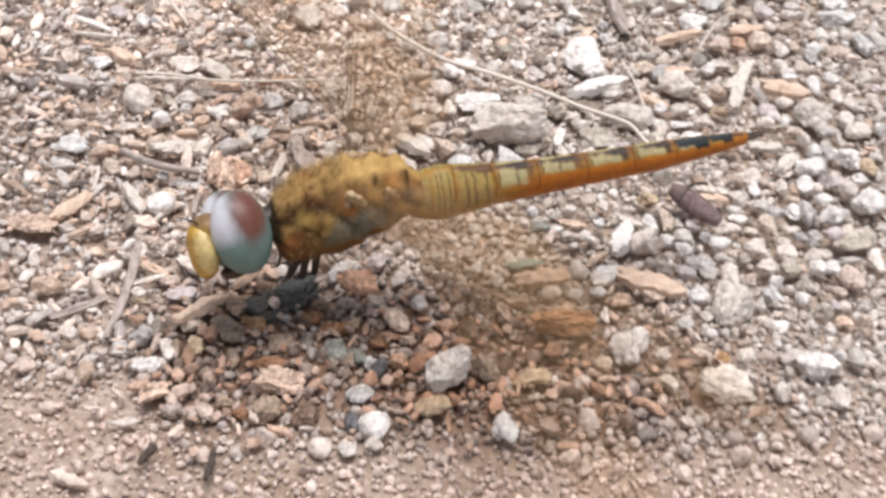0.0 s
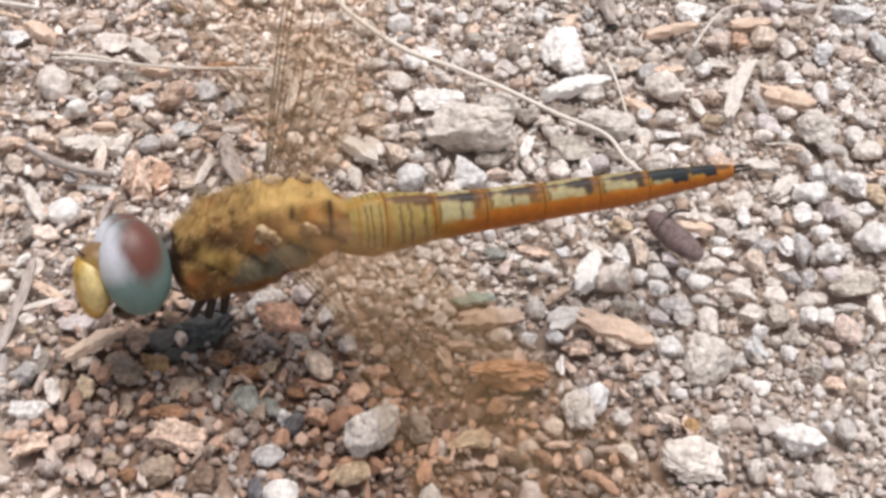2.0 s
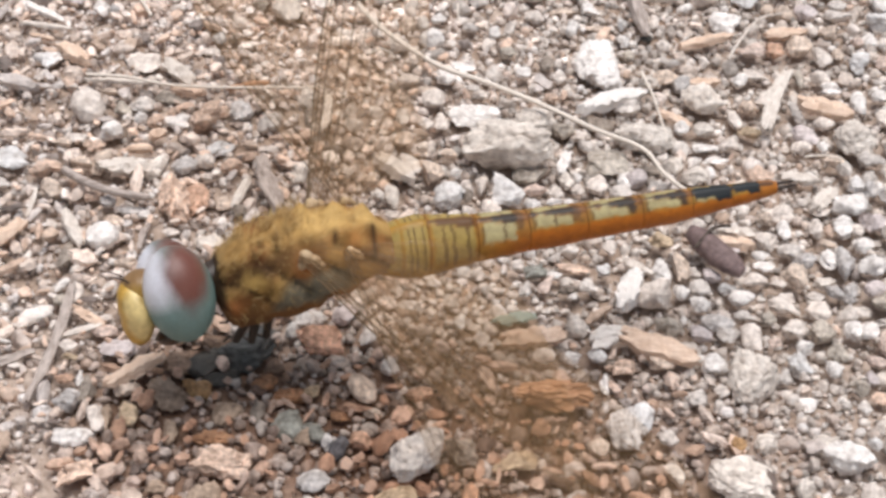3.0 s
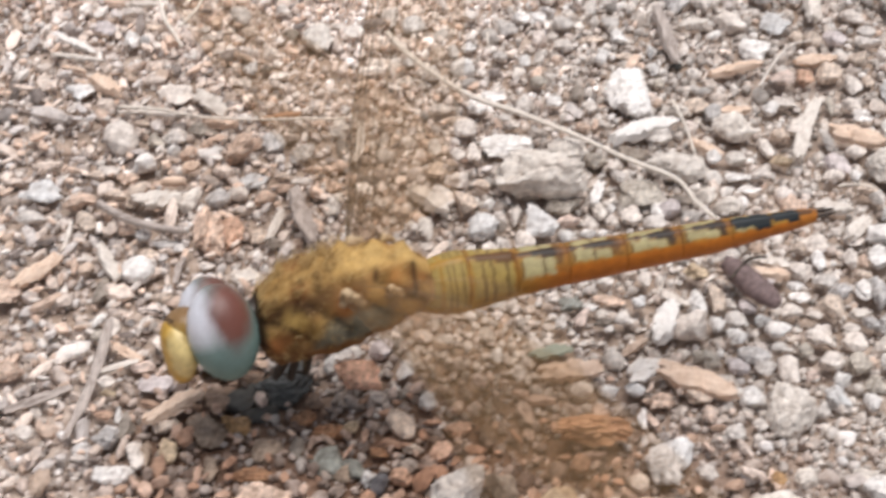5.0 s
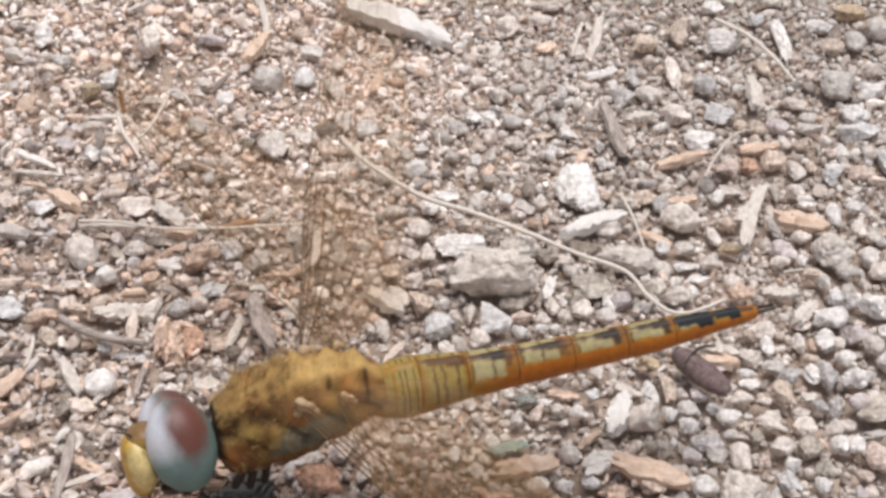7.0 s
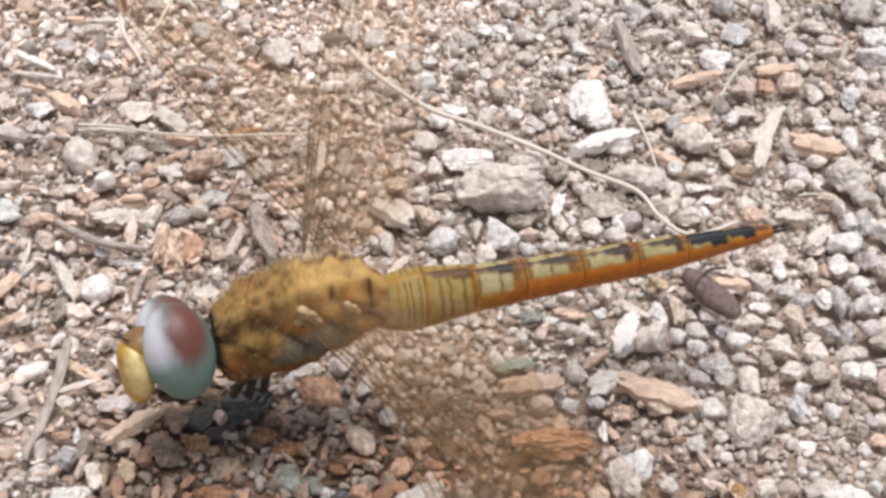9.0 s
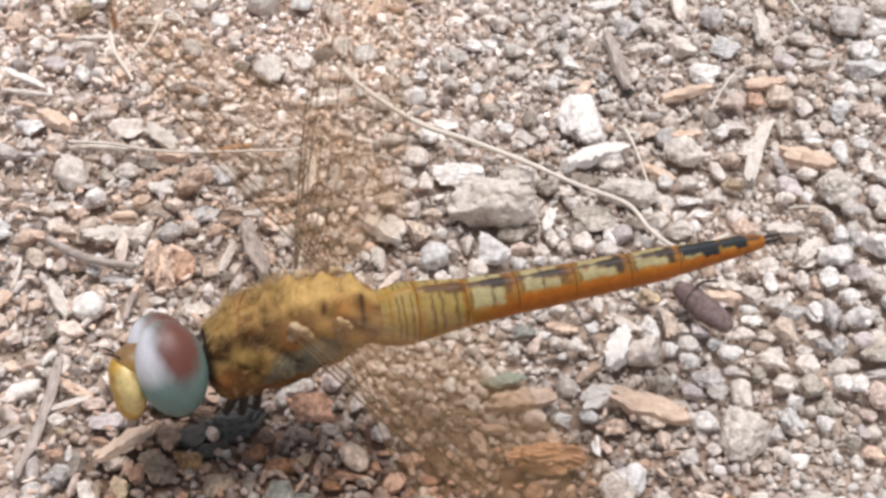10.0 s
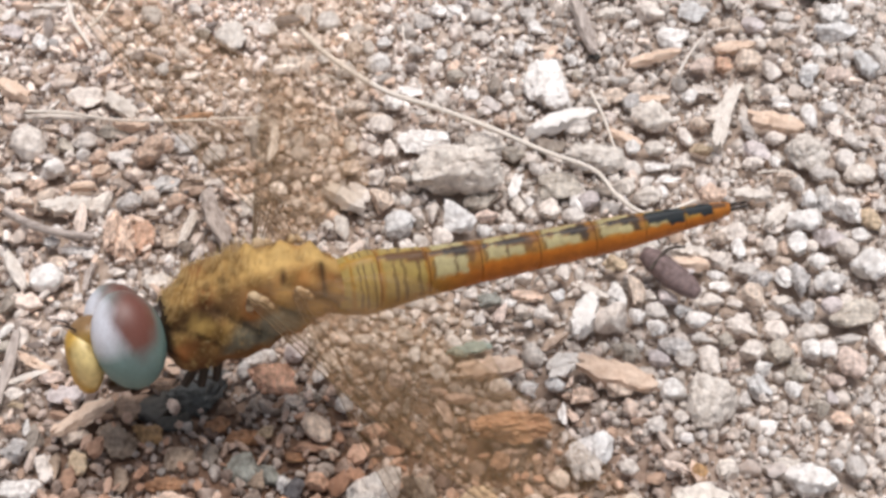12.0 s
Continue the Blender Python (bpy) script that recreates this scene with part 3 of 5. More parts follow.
rock(25.6, -9.0, 0.60, 0.99, 6, "white")
rock(26.6, -9.3, 0.90, 1.49, 6, "bluegrey")
rock(28.3, -6.9, 0.83, 0.66, 6, "white", "round")
rock(29.0, -9.4, 1.33, 0.95, 6, "white")
rock(29.9, -11.0, 0.77, 0.82, 6, "drab")
rock(28.5, -11.7, 0.97, 0.73, 6, "lavender", "round")
rock(26.9, -12.1, 0.59, 0.97, 6, "bluegrey")
rock(22.5, -11.3, 0.97, 1.14, 6, "tan")
rock(20.2, -9.4, 0.64, 0.41, 6, "white", "round")
rock(18.2, -9.2, 0.47, 0.62, 6, "lavender")
rock(20.7, -10.4, 0.85, 0.50, 6, "white", "flat")
rock(19.7, -12.1, 0.80, 0.50, 6, "cream", "round")
rock(18.6, -14.1, 0.87, 0.71, 6, "white", "round")
rock(17.5, -13.3, 0.75, 0.41, 6, "bluewhite")
rock(21.5, -12.3, 0.59, 0.42, 6, "cream")
rock(25.6, -12.5, 0.76, 0.60, 6, "bluegrey")
rock(25.1, -11.4, 0.85, 0.52, 6, "drab")
rock(24.0, -13.2, 0.79, 0.51, 6, "cream")
rock(21.3, -14.5, 1.32, 0.82, 6, "cream")
rock(24.5, -14.5, 1.00, 0.78, 6, "cream")
rock(30.1, -12.7, 1.86, 1.49, 6, "sage", "flat")
rock(16.5, -12.3, 0.63, 0.50, 6, "lavender", "round")
rock(-28.7, -21.1, 0.45, 0.96, 6, "cream")
rock(-29.4, -22.1, 0.56, 0.50, 6, "sage")
rock(-28.0, -26.1, 0.73, 0.53, 6, "cream")
rock(-27.6, -27.0, 0.54, 0.31, 6, "amberpale", "flat")
rock(-26.1, -24.6, 1.00, 0.65, 6, "pink")
rock(-24.3, -25.9, 1.28, 0.73, 6, "lavender")
rock(-23.3, -29.0, 1.15, 0.87, 6, "tan")
rock(-26.7, -30.7, 0.95, 0.82, 6, "bluegrey")
rock(-26.5, -28.8, 0.30, 0.73, 6, "white")
rock(-25.7, -29.7, 0.53, 0.98, 6, "slate")
rock(-27.5, -28.9, 0.68, 0.36, 6, "brick")
rock(-24.1, -31.5, 0.42, 1.10, 6, "dun")
rock(-22.4, -31.4, 0.67, 0.96, 6, "amberpale")
rock(-20.2, -29.8, 1.32, 1.43, 6, "dun", "flat")
rock(-18.4, -28.7, 1.01, 0.72, 6, "amber")
rock(-16.3, -30.3, 1.07, 1.03, 6, "dun", "flat")
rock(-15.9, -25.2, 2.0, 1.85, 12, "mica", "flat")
# Five dark pieces added to stand in for the shade under head and chest.
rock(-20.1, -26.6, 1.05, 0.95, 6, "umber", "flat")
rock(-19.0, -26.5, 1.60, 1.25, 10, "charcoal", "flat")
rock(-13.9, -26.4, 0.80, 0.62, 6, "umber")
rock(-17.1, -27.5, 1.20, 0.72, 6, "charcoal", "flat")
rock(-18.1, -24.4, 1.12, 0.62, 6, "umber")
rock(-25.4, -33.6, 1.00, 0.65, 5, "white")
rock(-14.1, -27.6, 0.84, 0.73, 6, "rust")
rock(-14.2, -30.0, 0.50, 0.83, 6, "slate")
rock(-19.6, -32.3, 0.49, 0.97, 5, "dun")
rock(-13.2, -22.7, 0.57, 0.73, 6, "white")
rock(-12.3, -21.6, 0.76, 0.63, 6, "white")
rock(-11.5, -21.2, 0.50, 0.52, 6, "white")
rock(-9.8, -20.7, 0.81, 0.71, 6, "lavender", "round")
rock(-11.0, -23.4, 1.55, 1.10, 6, "salmon")
rock(-9.7, -24.9, 0.90, 0.54, 6, "cream")
rock(-8.0, -22.2, 0.65, 1.08, 6, "grey")
rock(-8.0, -24.3, 0.49, 0.37, 6, "sage")
rock(-6.2, -24.9, 0.71, 0.71, 6, "white")
rock(-7.3, -27.3, 1.22, 1.10, 6, "tan")
rock(-8.1, -28.7, 1.35, 0.48, 6, "brick")
rock(-12.4, -28.3, 1.20, 0.65, 6, "rust")
rock(-12.1, -30.6, 1.18, 1.29, 6, "moss", "flat")
rock(-11.0, -27.9, 0.51, 0.54, 6, "amberpale")
rock(-9.4, -26.5, 0.24, 0.22, 6, "white", "round")
rock(-10.9, -31.8, 0.68, 0.55, 5, "dun")
rock(-9.3, -31.8, 0.60, 0.51, 5, "bluewhite")
rock(-7.2, -31.7, 0.86, 0.71, 5, "brick")
rock(-8.8, -29.8, 0.65, 0.48, 6, "rust")
rock(-6.5, -29.1, 0.73, 0.48, 6, "tan")
rock(-3.8, -26.7, 0.85, 0.58, 6, "brick")
rock(-1.9, -26.6, 0.56, 1.14, 6, "umber")
rock(-5.1, -28.0, 0.51, 0.37, 6, "umber")
rock(-1.6, -19.6, 0.43, 0.75, 6, "white", "round")
rock(-3.8, -19.0, 0.39, 0.32, 6, "cream", "round")
rock(-1.9, -24.3, 0.28, 0.72, 6, "slate")
rock(-0.1, -21.1, 0.66, 0.77, 6, "cream")
rock(-5.4, -18.7, 0.71, 0.39, 6, "grey")
rock(-2.8, -22.3, 0.58, 0.51, 6, "pink")
rock(12.5, -21.6, 0.98, 0.65, 6, "tan")
rock(10.0, -22.2, 0.93, 0.73, 6, "orange")
rock(6.2, -21.9, 0.74, 0.51, 6, "white")
rock(8.1, -21.5, 0.66, 0.50, 6, "bluewhite", "round")
rock(4.4, -22.1, 0.73, 0.51, 6, "cream")
rock(8.7, -23.9, 0.29, 0.90, 6, "white")
rock(8.4, -29.6, 0.63, 0.64, 5, "tan", "round")
rock(13.4, -18.3, 1.08, 0.89, 6, "sage")
rock(15.5, -18.5, 0.72, 0.56, 6, "lavender", "round")
rock(16.7, -17.0, 1.13, 0.76, 6, "bluegrey")
rock(17.4, -18.3, 0.72, 0.58, 6, "grey")
rock(16.2, -21.2, 0.87, 0.81, 6, "white", "round")
rock(19.2, -18.1, 0.77, 1.21, 6, "cream", "round")
rock(22.1, -16.8, 0.86, 0.81, 6, "cream")
rock(20.9, -18.3, 0.56, 0.49, 6, "pink")
rock(22.7, -18.5, 0.72, 0.58, 6, "white")
rock(22.2, -20.1, 0.92, 0.93, 6, "bluewhite")
rock(20.4, -16.1, 0.57, 0.60, 6, "sage")
rock(18.7, -16.0, 0.78, 0.45, 6, "grey")
rock(18.7, -22.5, 1.61, 1.96, 6, "drab", "round")
rock(24.2, -17.0, 1.10, 0.90, 6, "sage")
rock(25.4, -18.6, 0.77, 0.76, 6, "sage")
rock(24.8, -20.1, 0.60, 0.68, 6, "white", "round")
rock(26.8, -16.0, 0.74, 0.87, 6, "white")
rock(27.8, -16.2, 0.66, 0.67, 6, "white", "round")
rock(29.3, -17.5, 0.98, 1.36, 6, "pink")
rock(29.5, -14.8, 1.16, 0.55, 6, "grey")
rock(31.8, -14.7, 0.58, 1.28, 6, "cream")
rock(28.0, -19.0, 0.73, 0.52, 6, "pink", "round")
rock(27.4, -20.6, 0.44, 0.71, 6, "lavender")
rock(21.1, -21.8, 0.75, 0.61, 6, "grey")
rock(22.6, -21.3, 0.39, 0.38, 6, "cream", "round")
rock(26.5, -21.6, 0.67, 0.66, 6, "sage")
rock(27.9, -22.3, 0.83, 0.62, -42, "orange", "flat")
rock(29.5, -22.6, 0.75, 0.74, 6, "tan")
rock(29.8, -20.6, 0.56, 0.49, 6, "grey")
rock(27.0, -26.8, 0.53, 0.63, 6, "bluewhite")
rock(28.1, -26.9, 0.65, 0.80, 6, "grey", "round")
rock(19.4, -28.1, 0.90, 0.71, 5, "drab")
rock(23.5, -26.9, 0.87, 0.59, 6, "drab")
rock(17.6, -28.6, 0.52, 1.09, 5, "orange")
rock(12.9, -28.2, 0.67, 0.60, 6, "cream", "round")
rock(11.1, -27.0, 0.86, 1.33, 6, "bluewhite")
rock(15.0, -24.6, 0.77, 0.59, 6, "grey")
rock(16.6, -23.7, 0.70, 0.56, 6, "cream")
rock(4.2, -19.5, 0.39, 0.30, 6, "cream")
rock(-33.9, 28.7, 1.34, 1.89, 7, "cream", "tall")
rock(-44.5, 29.9, 0.91, 2.29, 7, "white")
rock(-37.7, 21.1, 0.92, 1.02, 6, "amberpale")
rock(-36.3, 22.8, 0.78, 1.13, 7, "white")
rock(-27.4, 23.5, 0.78, 0.51, 6, "cream", "round")
rock(-27.8, 21.9, 0.57, 0.45, 6, "cream", "round")
rock(-31.7, 20.6, 1.13, 0.63, 6, "drab")
rock(-41.5, 25.8, 1.05, 0.76, 7, "white")
rock(-43.5, 26.4, 0.84, 0.47, 7, "cream")
rock(-41.1, 30.5, 0.54, 0.85, 7, "white")
rock(-25.0, 20.9, 0.77, 0.80, 6, "white", "round")
rock(-46.2, 26.0, 0.94, 0.76, 7, "grey")
rock(-27.8, 30.7, 1.30, 0.79, 7, "lavender")
rock(-21.8, 24.5, 1.47, 1.21, 7, "grey", "round")
rock(-18.1, 25.0, 1.00, 1.41, 7, "bluewhite")
rock(-15.1, 23.7, 1.00, 1.21, 6, "cream")
rock(-15.4, 28.0, 0.75, 1.01, 7, "cream")
rock(-20.3, 30.6, 0.81, 0.49, 7, "cream")
rock(-18.2, 30.0, 1.03, 0.85, 7, "grey")
rock(-19.3, 33.1, 1.04, 0.55, 7, "tan")
rock(-9.6, 25.4, 0.90, 0.65, 6, "orange")
rock(0.6, 36.0, 1.24, 1.50, 7, "cream")
rock(4.1, 37.8, 1.02, 0.68, 7, "cream", "round")
rock(4.7, 40.8, 1.62, 0.71, 7, "cream")
rock(0.3, 23.8, 0.95, 1.15, 6, "cream")
rock(12.2, 25.6, 1.23, 1.14, 6, "bluegrey")
rock(13.0, 29.3, 0.66, 1.27, 7, "bluegrey")
rock(14.3, 25.9, 1.02, 1.24, 6, "cream")
rock(14.2, 34.7, 1.29, 1.07, 7, "tan")
rock(13.0, 38.1, 0.80, 0.70, 7, "cream")
rock(7.6, 32.5, 0.78, 1.34, 7, "cream")
rock(16.9, 31.2, 0.83, 2.75, 7, "cream")
rock(22.4, 35.4, 1.70, 1.33, 7, "white")
rock(20.5, 34.8, 0.56, 0.79, 7, "cream")
rock(25.8, 40.2, 0.87, 0.85, 7, "bluewhite")
rock(26.0, 31.8, 0.89, 1.38, 7, "tan")
rock(19.9, 28.2, 1.15, 1.13, 6, "bluegrey", "round")
rock(22.9, 28.1, 0.76, 0.55, 6, "white")
rock(28.3, 37.5, 0.86, 3.39, 7, "white")
rock(32.2, 39.7, 1.34, 0.98, 7, "white")
rock(33.7, 39.2, 0.75, 1.02, 7, "slate")
rock(33.1, 36.4, 1.26, 0.88, 7, "tan", "round")
rock(32.6, 29.0, 1.49, 1.74, 6, "grey", "round")
rock(35.6, 28.8, 1.32, 1.11, 6, "white")
rock(35.4, 37.6, 0.98, 1.25, 7, "grey", "round")
rock(38.3, 40.1, 1.11, 1.18, 7, "grey", "round")
rock(31.0, 34.1, 0.68, 0.41, 7, "white")
rock(36.6, 32.9, 1.29, 0.82, 7, "cream")
rock(17.7, 36.9, 1.31, 1.59, 7, "tan")
rock(27.5, 43.9, 1.18, 0.80, 7, "cream")
rock(21.5, 42.1, 1.17, 0.79, 7, "white")
rock(36.1, 43.1, 1.78, 1.00, 7, "amberpale")
rock(-24.7, -36.3, 0.95, 1.15, 9, "orange")
rock(-24.6, -31.9, 0.67, 1.08, 10, "cream")
rock(-16.4, -37.5, 1.03, 1.24, 9, "dun")
rock(-13.2, -37.4, 1.22, 0.94, 9, "umber")
rock(-9.9, -35.1, 1.05, 0.74, 9, "bluegrey")
rock(-10.0, -37.6, 0.54, 0.97, 9, "navy")
rock(-8.5, -38.3, 1.11, 1.28, 9, "white", "round")
rock(-4.8, -35.9, 1.48, 1.00, 9, "amberpale")
rock(0.7, -37.0, 1.01, 1.56, 9, "bluewhite")
rock(-8.7, -32.4, 0.76, 0.91, 9, "navy")
rock(-10.4, -31.2, 1.08, 0.63, 9, "moss")
rock(-0.5, -31.1, 1.05, 0.99, 9, "slate")
rock(3.1, -31.4, 1.50, 0.93, 9, "amberpale", "flat")
rock(-26.3, -39.4, 1.04, 0.46, 9, "cream")
rock(-19.5, -36.9, 0.72, 0.47, 9, "dun")
rock(-18.1, -37.8, 0.53, 0.47, 9, "rust")
rock(-12.0, -40.7, 0.78, 0.73, 9, "cream", "round")
rock(-10.1, -40.6, 0.64, 0.66, 9, "grey", "round")
rock(-8.4, -39.8, 0.72, 0.57, 9, "cream", "round")
rock(13.5, -31.1, 0.78, 0.86, 9, "drab")
rock(17.4, -28.4, 0.59, 0.78, 9, "amber")
rock(10.1, -27.9, 1.13, 1.80, 9, "bluegrey")
rock(21.6, -31.7, 0.90, 0.78, 9, "drab")
rock(26.1, -31.5, 0.83, 0.99, 9, "cream")
rock(-34.9, -25.9, 1.29, 0.82, 7, "orange")
rock(-38.1, -18.7, 2.35, 1.35, 7, "orange", "flat")
rock(-32.1, -31.1, 0.75, 0.70, 7, "cream")
rock(-36.6, -29.5, 0.84, 0.70, 7, "cream")
rock(-34.7, -34.7, 0.89, 0.68, 7, "pink")
rock(-26.2, -33.7, 0.82, 0.60, 7, "white")
rock(-37.4, -8.1, 1.72, 1.18, 8, "bluewhite", "flat")
rock(-37.6, 3.7, 1.13, 0.86, 8, "bluewhite")
rock(-37.8, -11.1, 1.23, 0.66, 7, "grey")
chip(4.8, -25.9, 5.8, 2.34, 20, "redwood")
chip(-35.6, 4.3, 3.3, 1.15, -34, "orangewood")
chip(-26.7, 3.4, 3.9, 1.13, -44, "palewood")
chip(-25.5, 1.4, 2.5, 0.88, 12, "orangewood")
chip(-21.1, 3.0, 3.4, 0.54, 16, "redwood")
chip(-14.3, 1.0, 4.0, 0.67, -88, "palewood")
chip(8.7, 5.9, 6.1, 1.30, 35, "whitewood")
chip(10.7, 19.1, 7.2, 1.02, -75, "greywood")
chip(13.2, 21.9, 2.6, 0.90, 19, "palewood")
chip(16.8, 16.1, 4.8, 0.87, 23, "orangewood")
chip(16.5, 10.7, 3.0, 0.74, 22, "orangewood")
chip(14.0, 5.6, 2.9, 0.81, -28, "orangewood")
chip(24.0, 18.7, 3.6, 0.95, 17, "orangewood")
chip(22.8, 9.5, 9.0, 1.17, -106, "palewood")
chip(26.7, 8.7, 4.2, 1.39, -4, "orangewood")
chip(-27.9, -6.1, 2.5, 0.92, 21, "orangewood")
chip(-28.6, -7.9, 3.6, 0.92, 13, "palewood")
chip(-19.2, -9.4, 3.2, 0.62, -99, "palewood")
chip(-17.1, -8.6, 6.4, 1.19, -67, "greywood")
chip(-30.5, -15.3, 4.0, 0.81, -57, "palewood")
chip(-29.8, -20.7, 1.7, 0.63, 58, "whitewood")
chip(-25.2, -15.4, 3.0, 0.44, -89, "greywood")
chip(-8.0, -4.6, 4.0, 1.28, -40, "palewood")
chip(5.1, -2.0, 2.8, 0.71, -101, "whitewood")
chip(10.3, -15.0, 4.5, 1.32, -104, "whitewood")
chip(11.1, -12.3, 2.1, 0.60, -18, "palewood")
chip(24.0, 0.1, 3.2, 0.81, -5, "palewood")
chip(25.7, -2.3, 3.5, 1.02, -123, "palewood")
chip(18.1, -8.7, 3.1, 1.05, 13, "orangewood")
chip(18.5, -7.2, 2.8, 0.87, -12, "palewood")
chip(-27.1, -23.5, 2.6, 0.61, -22, "orangewood")
chip(-27.4, -24.7, 2.8, 0.44, 27, "palewood")
chip(-22.8, -28.2, 4.1, 1.07, 45, "orangewood")
chip(2.2, -18.5, 2.9, 1.21, 25, "greenleaf")
chip(3.6, -20.4, 4.3, 1.21, 13, "orangewood")
chip(8.5, -20.0, 3.4, 1.83, 18, "paleend")
chip(12.4, -20.5, 5.7, 1.39, -17, "orangewood")
chip(-36.1, 17.8, 2.7, 0.62, 8, "palewood")
chip(-23.5, 29.5, 5.6, 1.31, 77, "orangewood")
chip(-23.3, 33.6, 7.3, 0.61, -78, "palewood")
chip(-10.1, 34.9, 11.7, 2.20, -24, "whitewood")
chip(9.2, 34.4, 8.0, 0.96, -101, "palewood")
chip(9.8, 28.4, 3.2, 0.77, 24, "whitewood")
chip(24.2, 26.8, 5.7, 1.20, -90, "palewood")
chip(-23.9, -42.4, 1.8, 0.52, 63, "darkwood")
chip(-19.5, -42.8, 2.6, 0.44, 86, "darkwood")
chip(-32.2, -28.0, 4.7, 0.55, 33, "greywood")
chip(-29.2, -26.0, 10.1, 0.61, 87, "greywood")
chip(-35.4, -16.7, 4.1, 0.95, 53, "orangewood")
rock(-29.5, 21.3, 0.81, 0.58, 8, "cream")
rock(-29.0, 13.1, 0.64, 0.35, 8, "cream")
rock(-30.5, -7.4, 0.81, 1.02, 8, "tan")
rock(-22.7, -6.3, 0.76, 0.53, 8, "cream")
rock(-33.2, -11.3, 0.79, 1.05, 8, "tan")
rock(-33.9, -5.9, 0.62, 0.54, 8, "tan")
rock(-34.7, -9.2, 0.81, 0.62, 8, "orange")
chip(-39.1, 8.2, 4.4, 0.49, 0, "palewood")
chip(-39.7, 9.9, 3.7, 0.60, -20, "paleend")
chip(-39.0, 6.6, 2.3, 0.44, -15, "orangewood")
chip(-28.0, -8.3, 3.0, 1.05, 23, "palewood")
chip(-34.4, -12.6, 3.1, 0.30, 93, "palewood")
chip(-26.8, -4.2, 1.9, 0.90, 70, "orangewood")
chip(-31.2, 1.6, 5.5, 0.42, -1, "palewood")

# ---------------------------------------------------------------- straws, twigs, the brown pellet
def rod(points, radius, sides=6, taper=0.6):
    """A bent round stalk through points (metres), as vertices and faces."""
    p = np.array(points, float)
    t = np.linspace(0, len(p) - 1, (len(p) - 1) * 6 + 1)
    out = []
    for u in t:
        i = min(int(u), len(p) - 2)
        a, b, c, d = p[max(i - 1, 0)], p[i], p[i + 1], p[min(i + 2, len(p) - 1)]
        w = u - i
        out.append(0.5 * (2 * b + (c - a) * w + (2 * a - 5 * b + 4 * c - d) * w**2 + (3 * b - a - 3 * c + d) * w**3))
    p = np.array(out)
    along = np.gradient(p, axis=0)
    along /= np.linalg.norm(along, axis=1)[:, None]
    side = np.cross(along, (0.13, 0.21, 0.97))
    side /= np.linalg.norm(side, axis=1)[:, None]
    up = np.cross(side, along)
    r = radius * np.linspace(1, taper, len(p))[:, None]
    v = np.concatenate([p + r * (math.cos(k * 2 * math.pi / sides) * side + math.sin(k * 2 * math.pi / sides) * up) for k in range(sides)])
    n = len(p)
    f = [(k * n + i, ((k + 1) % sides) * n + i, ((k + 1) % sides) * n + i + 1, k * n + i + 1) for k in range(sides) for i in range(n - 1)]
    return v, np.array(f)


def stalk(name, label, points, radius, material, category, taper=0.6):
    v, f = rod([(x * MM, y * MM, z * MM) for x, y, z in points], radius * MM, 7, taper)
    ob = new(name, mesh_from(name, v, f, material))
    return tagged(ob, label, category, "dry stalks")


stalk("straw", "long pale dry grass straw arching over stones", [
    (-13.6, 14.5, 1.6), (-11.5, 11.8, 1.6), (-8.6, 9.1, 1.6), (-5.4, 6.6, 1.8), (-1.6, 5.1, 1.9), (3.0, 2.9, 2.0), (7.1, 0.8, 1.9), (11.1, -0.9, 1.8),
    (12.7, -3.5, 1.8), (14.5, -5.5, 2.0), (16.4, -4.8, 1.6), (19.0, -2.8, 1.2)], 0.25, STRAW, "straw")
stalk("straw", "thin pale straw with a hooked end on wood litter", [
    (-33.8, 1.3, 1.3), (-30.5, 1.4, 1.4), (-26.8, 0.9, 1.5), (-22.4, 1.2, 1.6), (-18.1, 2.0, 1.6), (-16.3, 2.4, 1.5), (-15.1, 2.9, 1.4),
    (-14.5, 2.5, 1.3), (-14.6, 2.1, 0.9)], 0.15, STRAW, "straw")
stalk("straw", "short curved straw on fine gravel", [
    (-31.5, 13.4, 0.8), (-30.6, 15.6, 1.0), (-30.2, 18.4, 1.1), (-30.0, 20.4, 1.1), (-29.1, 20.5, 1.0), (-27.7, 19.1, 0.7)], 0.18, STRAW, "straw")
stalk("straw", "short dry straw on fine gravel", [(-34.1, 17.1, 0.8), (-33.1, 14.3, 1.0), (-31.8, 12.2, 1.0), (-30.7, 10.7, 0.7)], 0.22, STRAW, "straw")
stalk("straw", "thin brown dry stem among pebbles", [(18.6, 12.9, 1.2), (19.9, 15.8, 1.6), (21.5, 18.7, 1.6), (23.6, 20.4, 1.2)], 0.14, WOOD["palewood"], "straw")
stalk("straw", "straight pale straw among pebbles", [(21.5, 38.2, 1.4), (24.1, 35.4, 1.8), (26.4, 31.7, 1.8), (28.3, 28.4, 1.2)], 0.24, STRAW, "straw")
stalk("twig", "smooth grey twig with a tapered end", [(-32.6, -9.7, 0.9), (-30.3, -11.2, 1.2), (-28.1, -11.9, 1.3), (-25.7, -11.8, 1.0)], 0.36, WOOD["greywood"], "twig", 0.8)
stalk("straw", "small pale stem beside a white stone", [(11.1, 9.7, 1.2), (12.0, 6.4, 1.5), (12.9, 2.9, 1.1)], 0.14, STRAW, "straw")
stalk("straw", "tiny pale stem curled on sand", [(-11.9, 8.6, 0.8), (-10.8, 9.2, 1.0), (-9.9, 9.0, 0.8)], 0.12, STRAW, "straw")
stalk("straw", "tiny upright pale stem among pebbles", [(-5.0, 16.8, 1.0), (-4.9, 15.5, 1.2), (-4.6, 14.3, 0.9)], 0.11, STRAW, "straw")
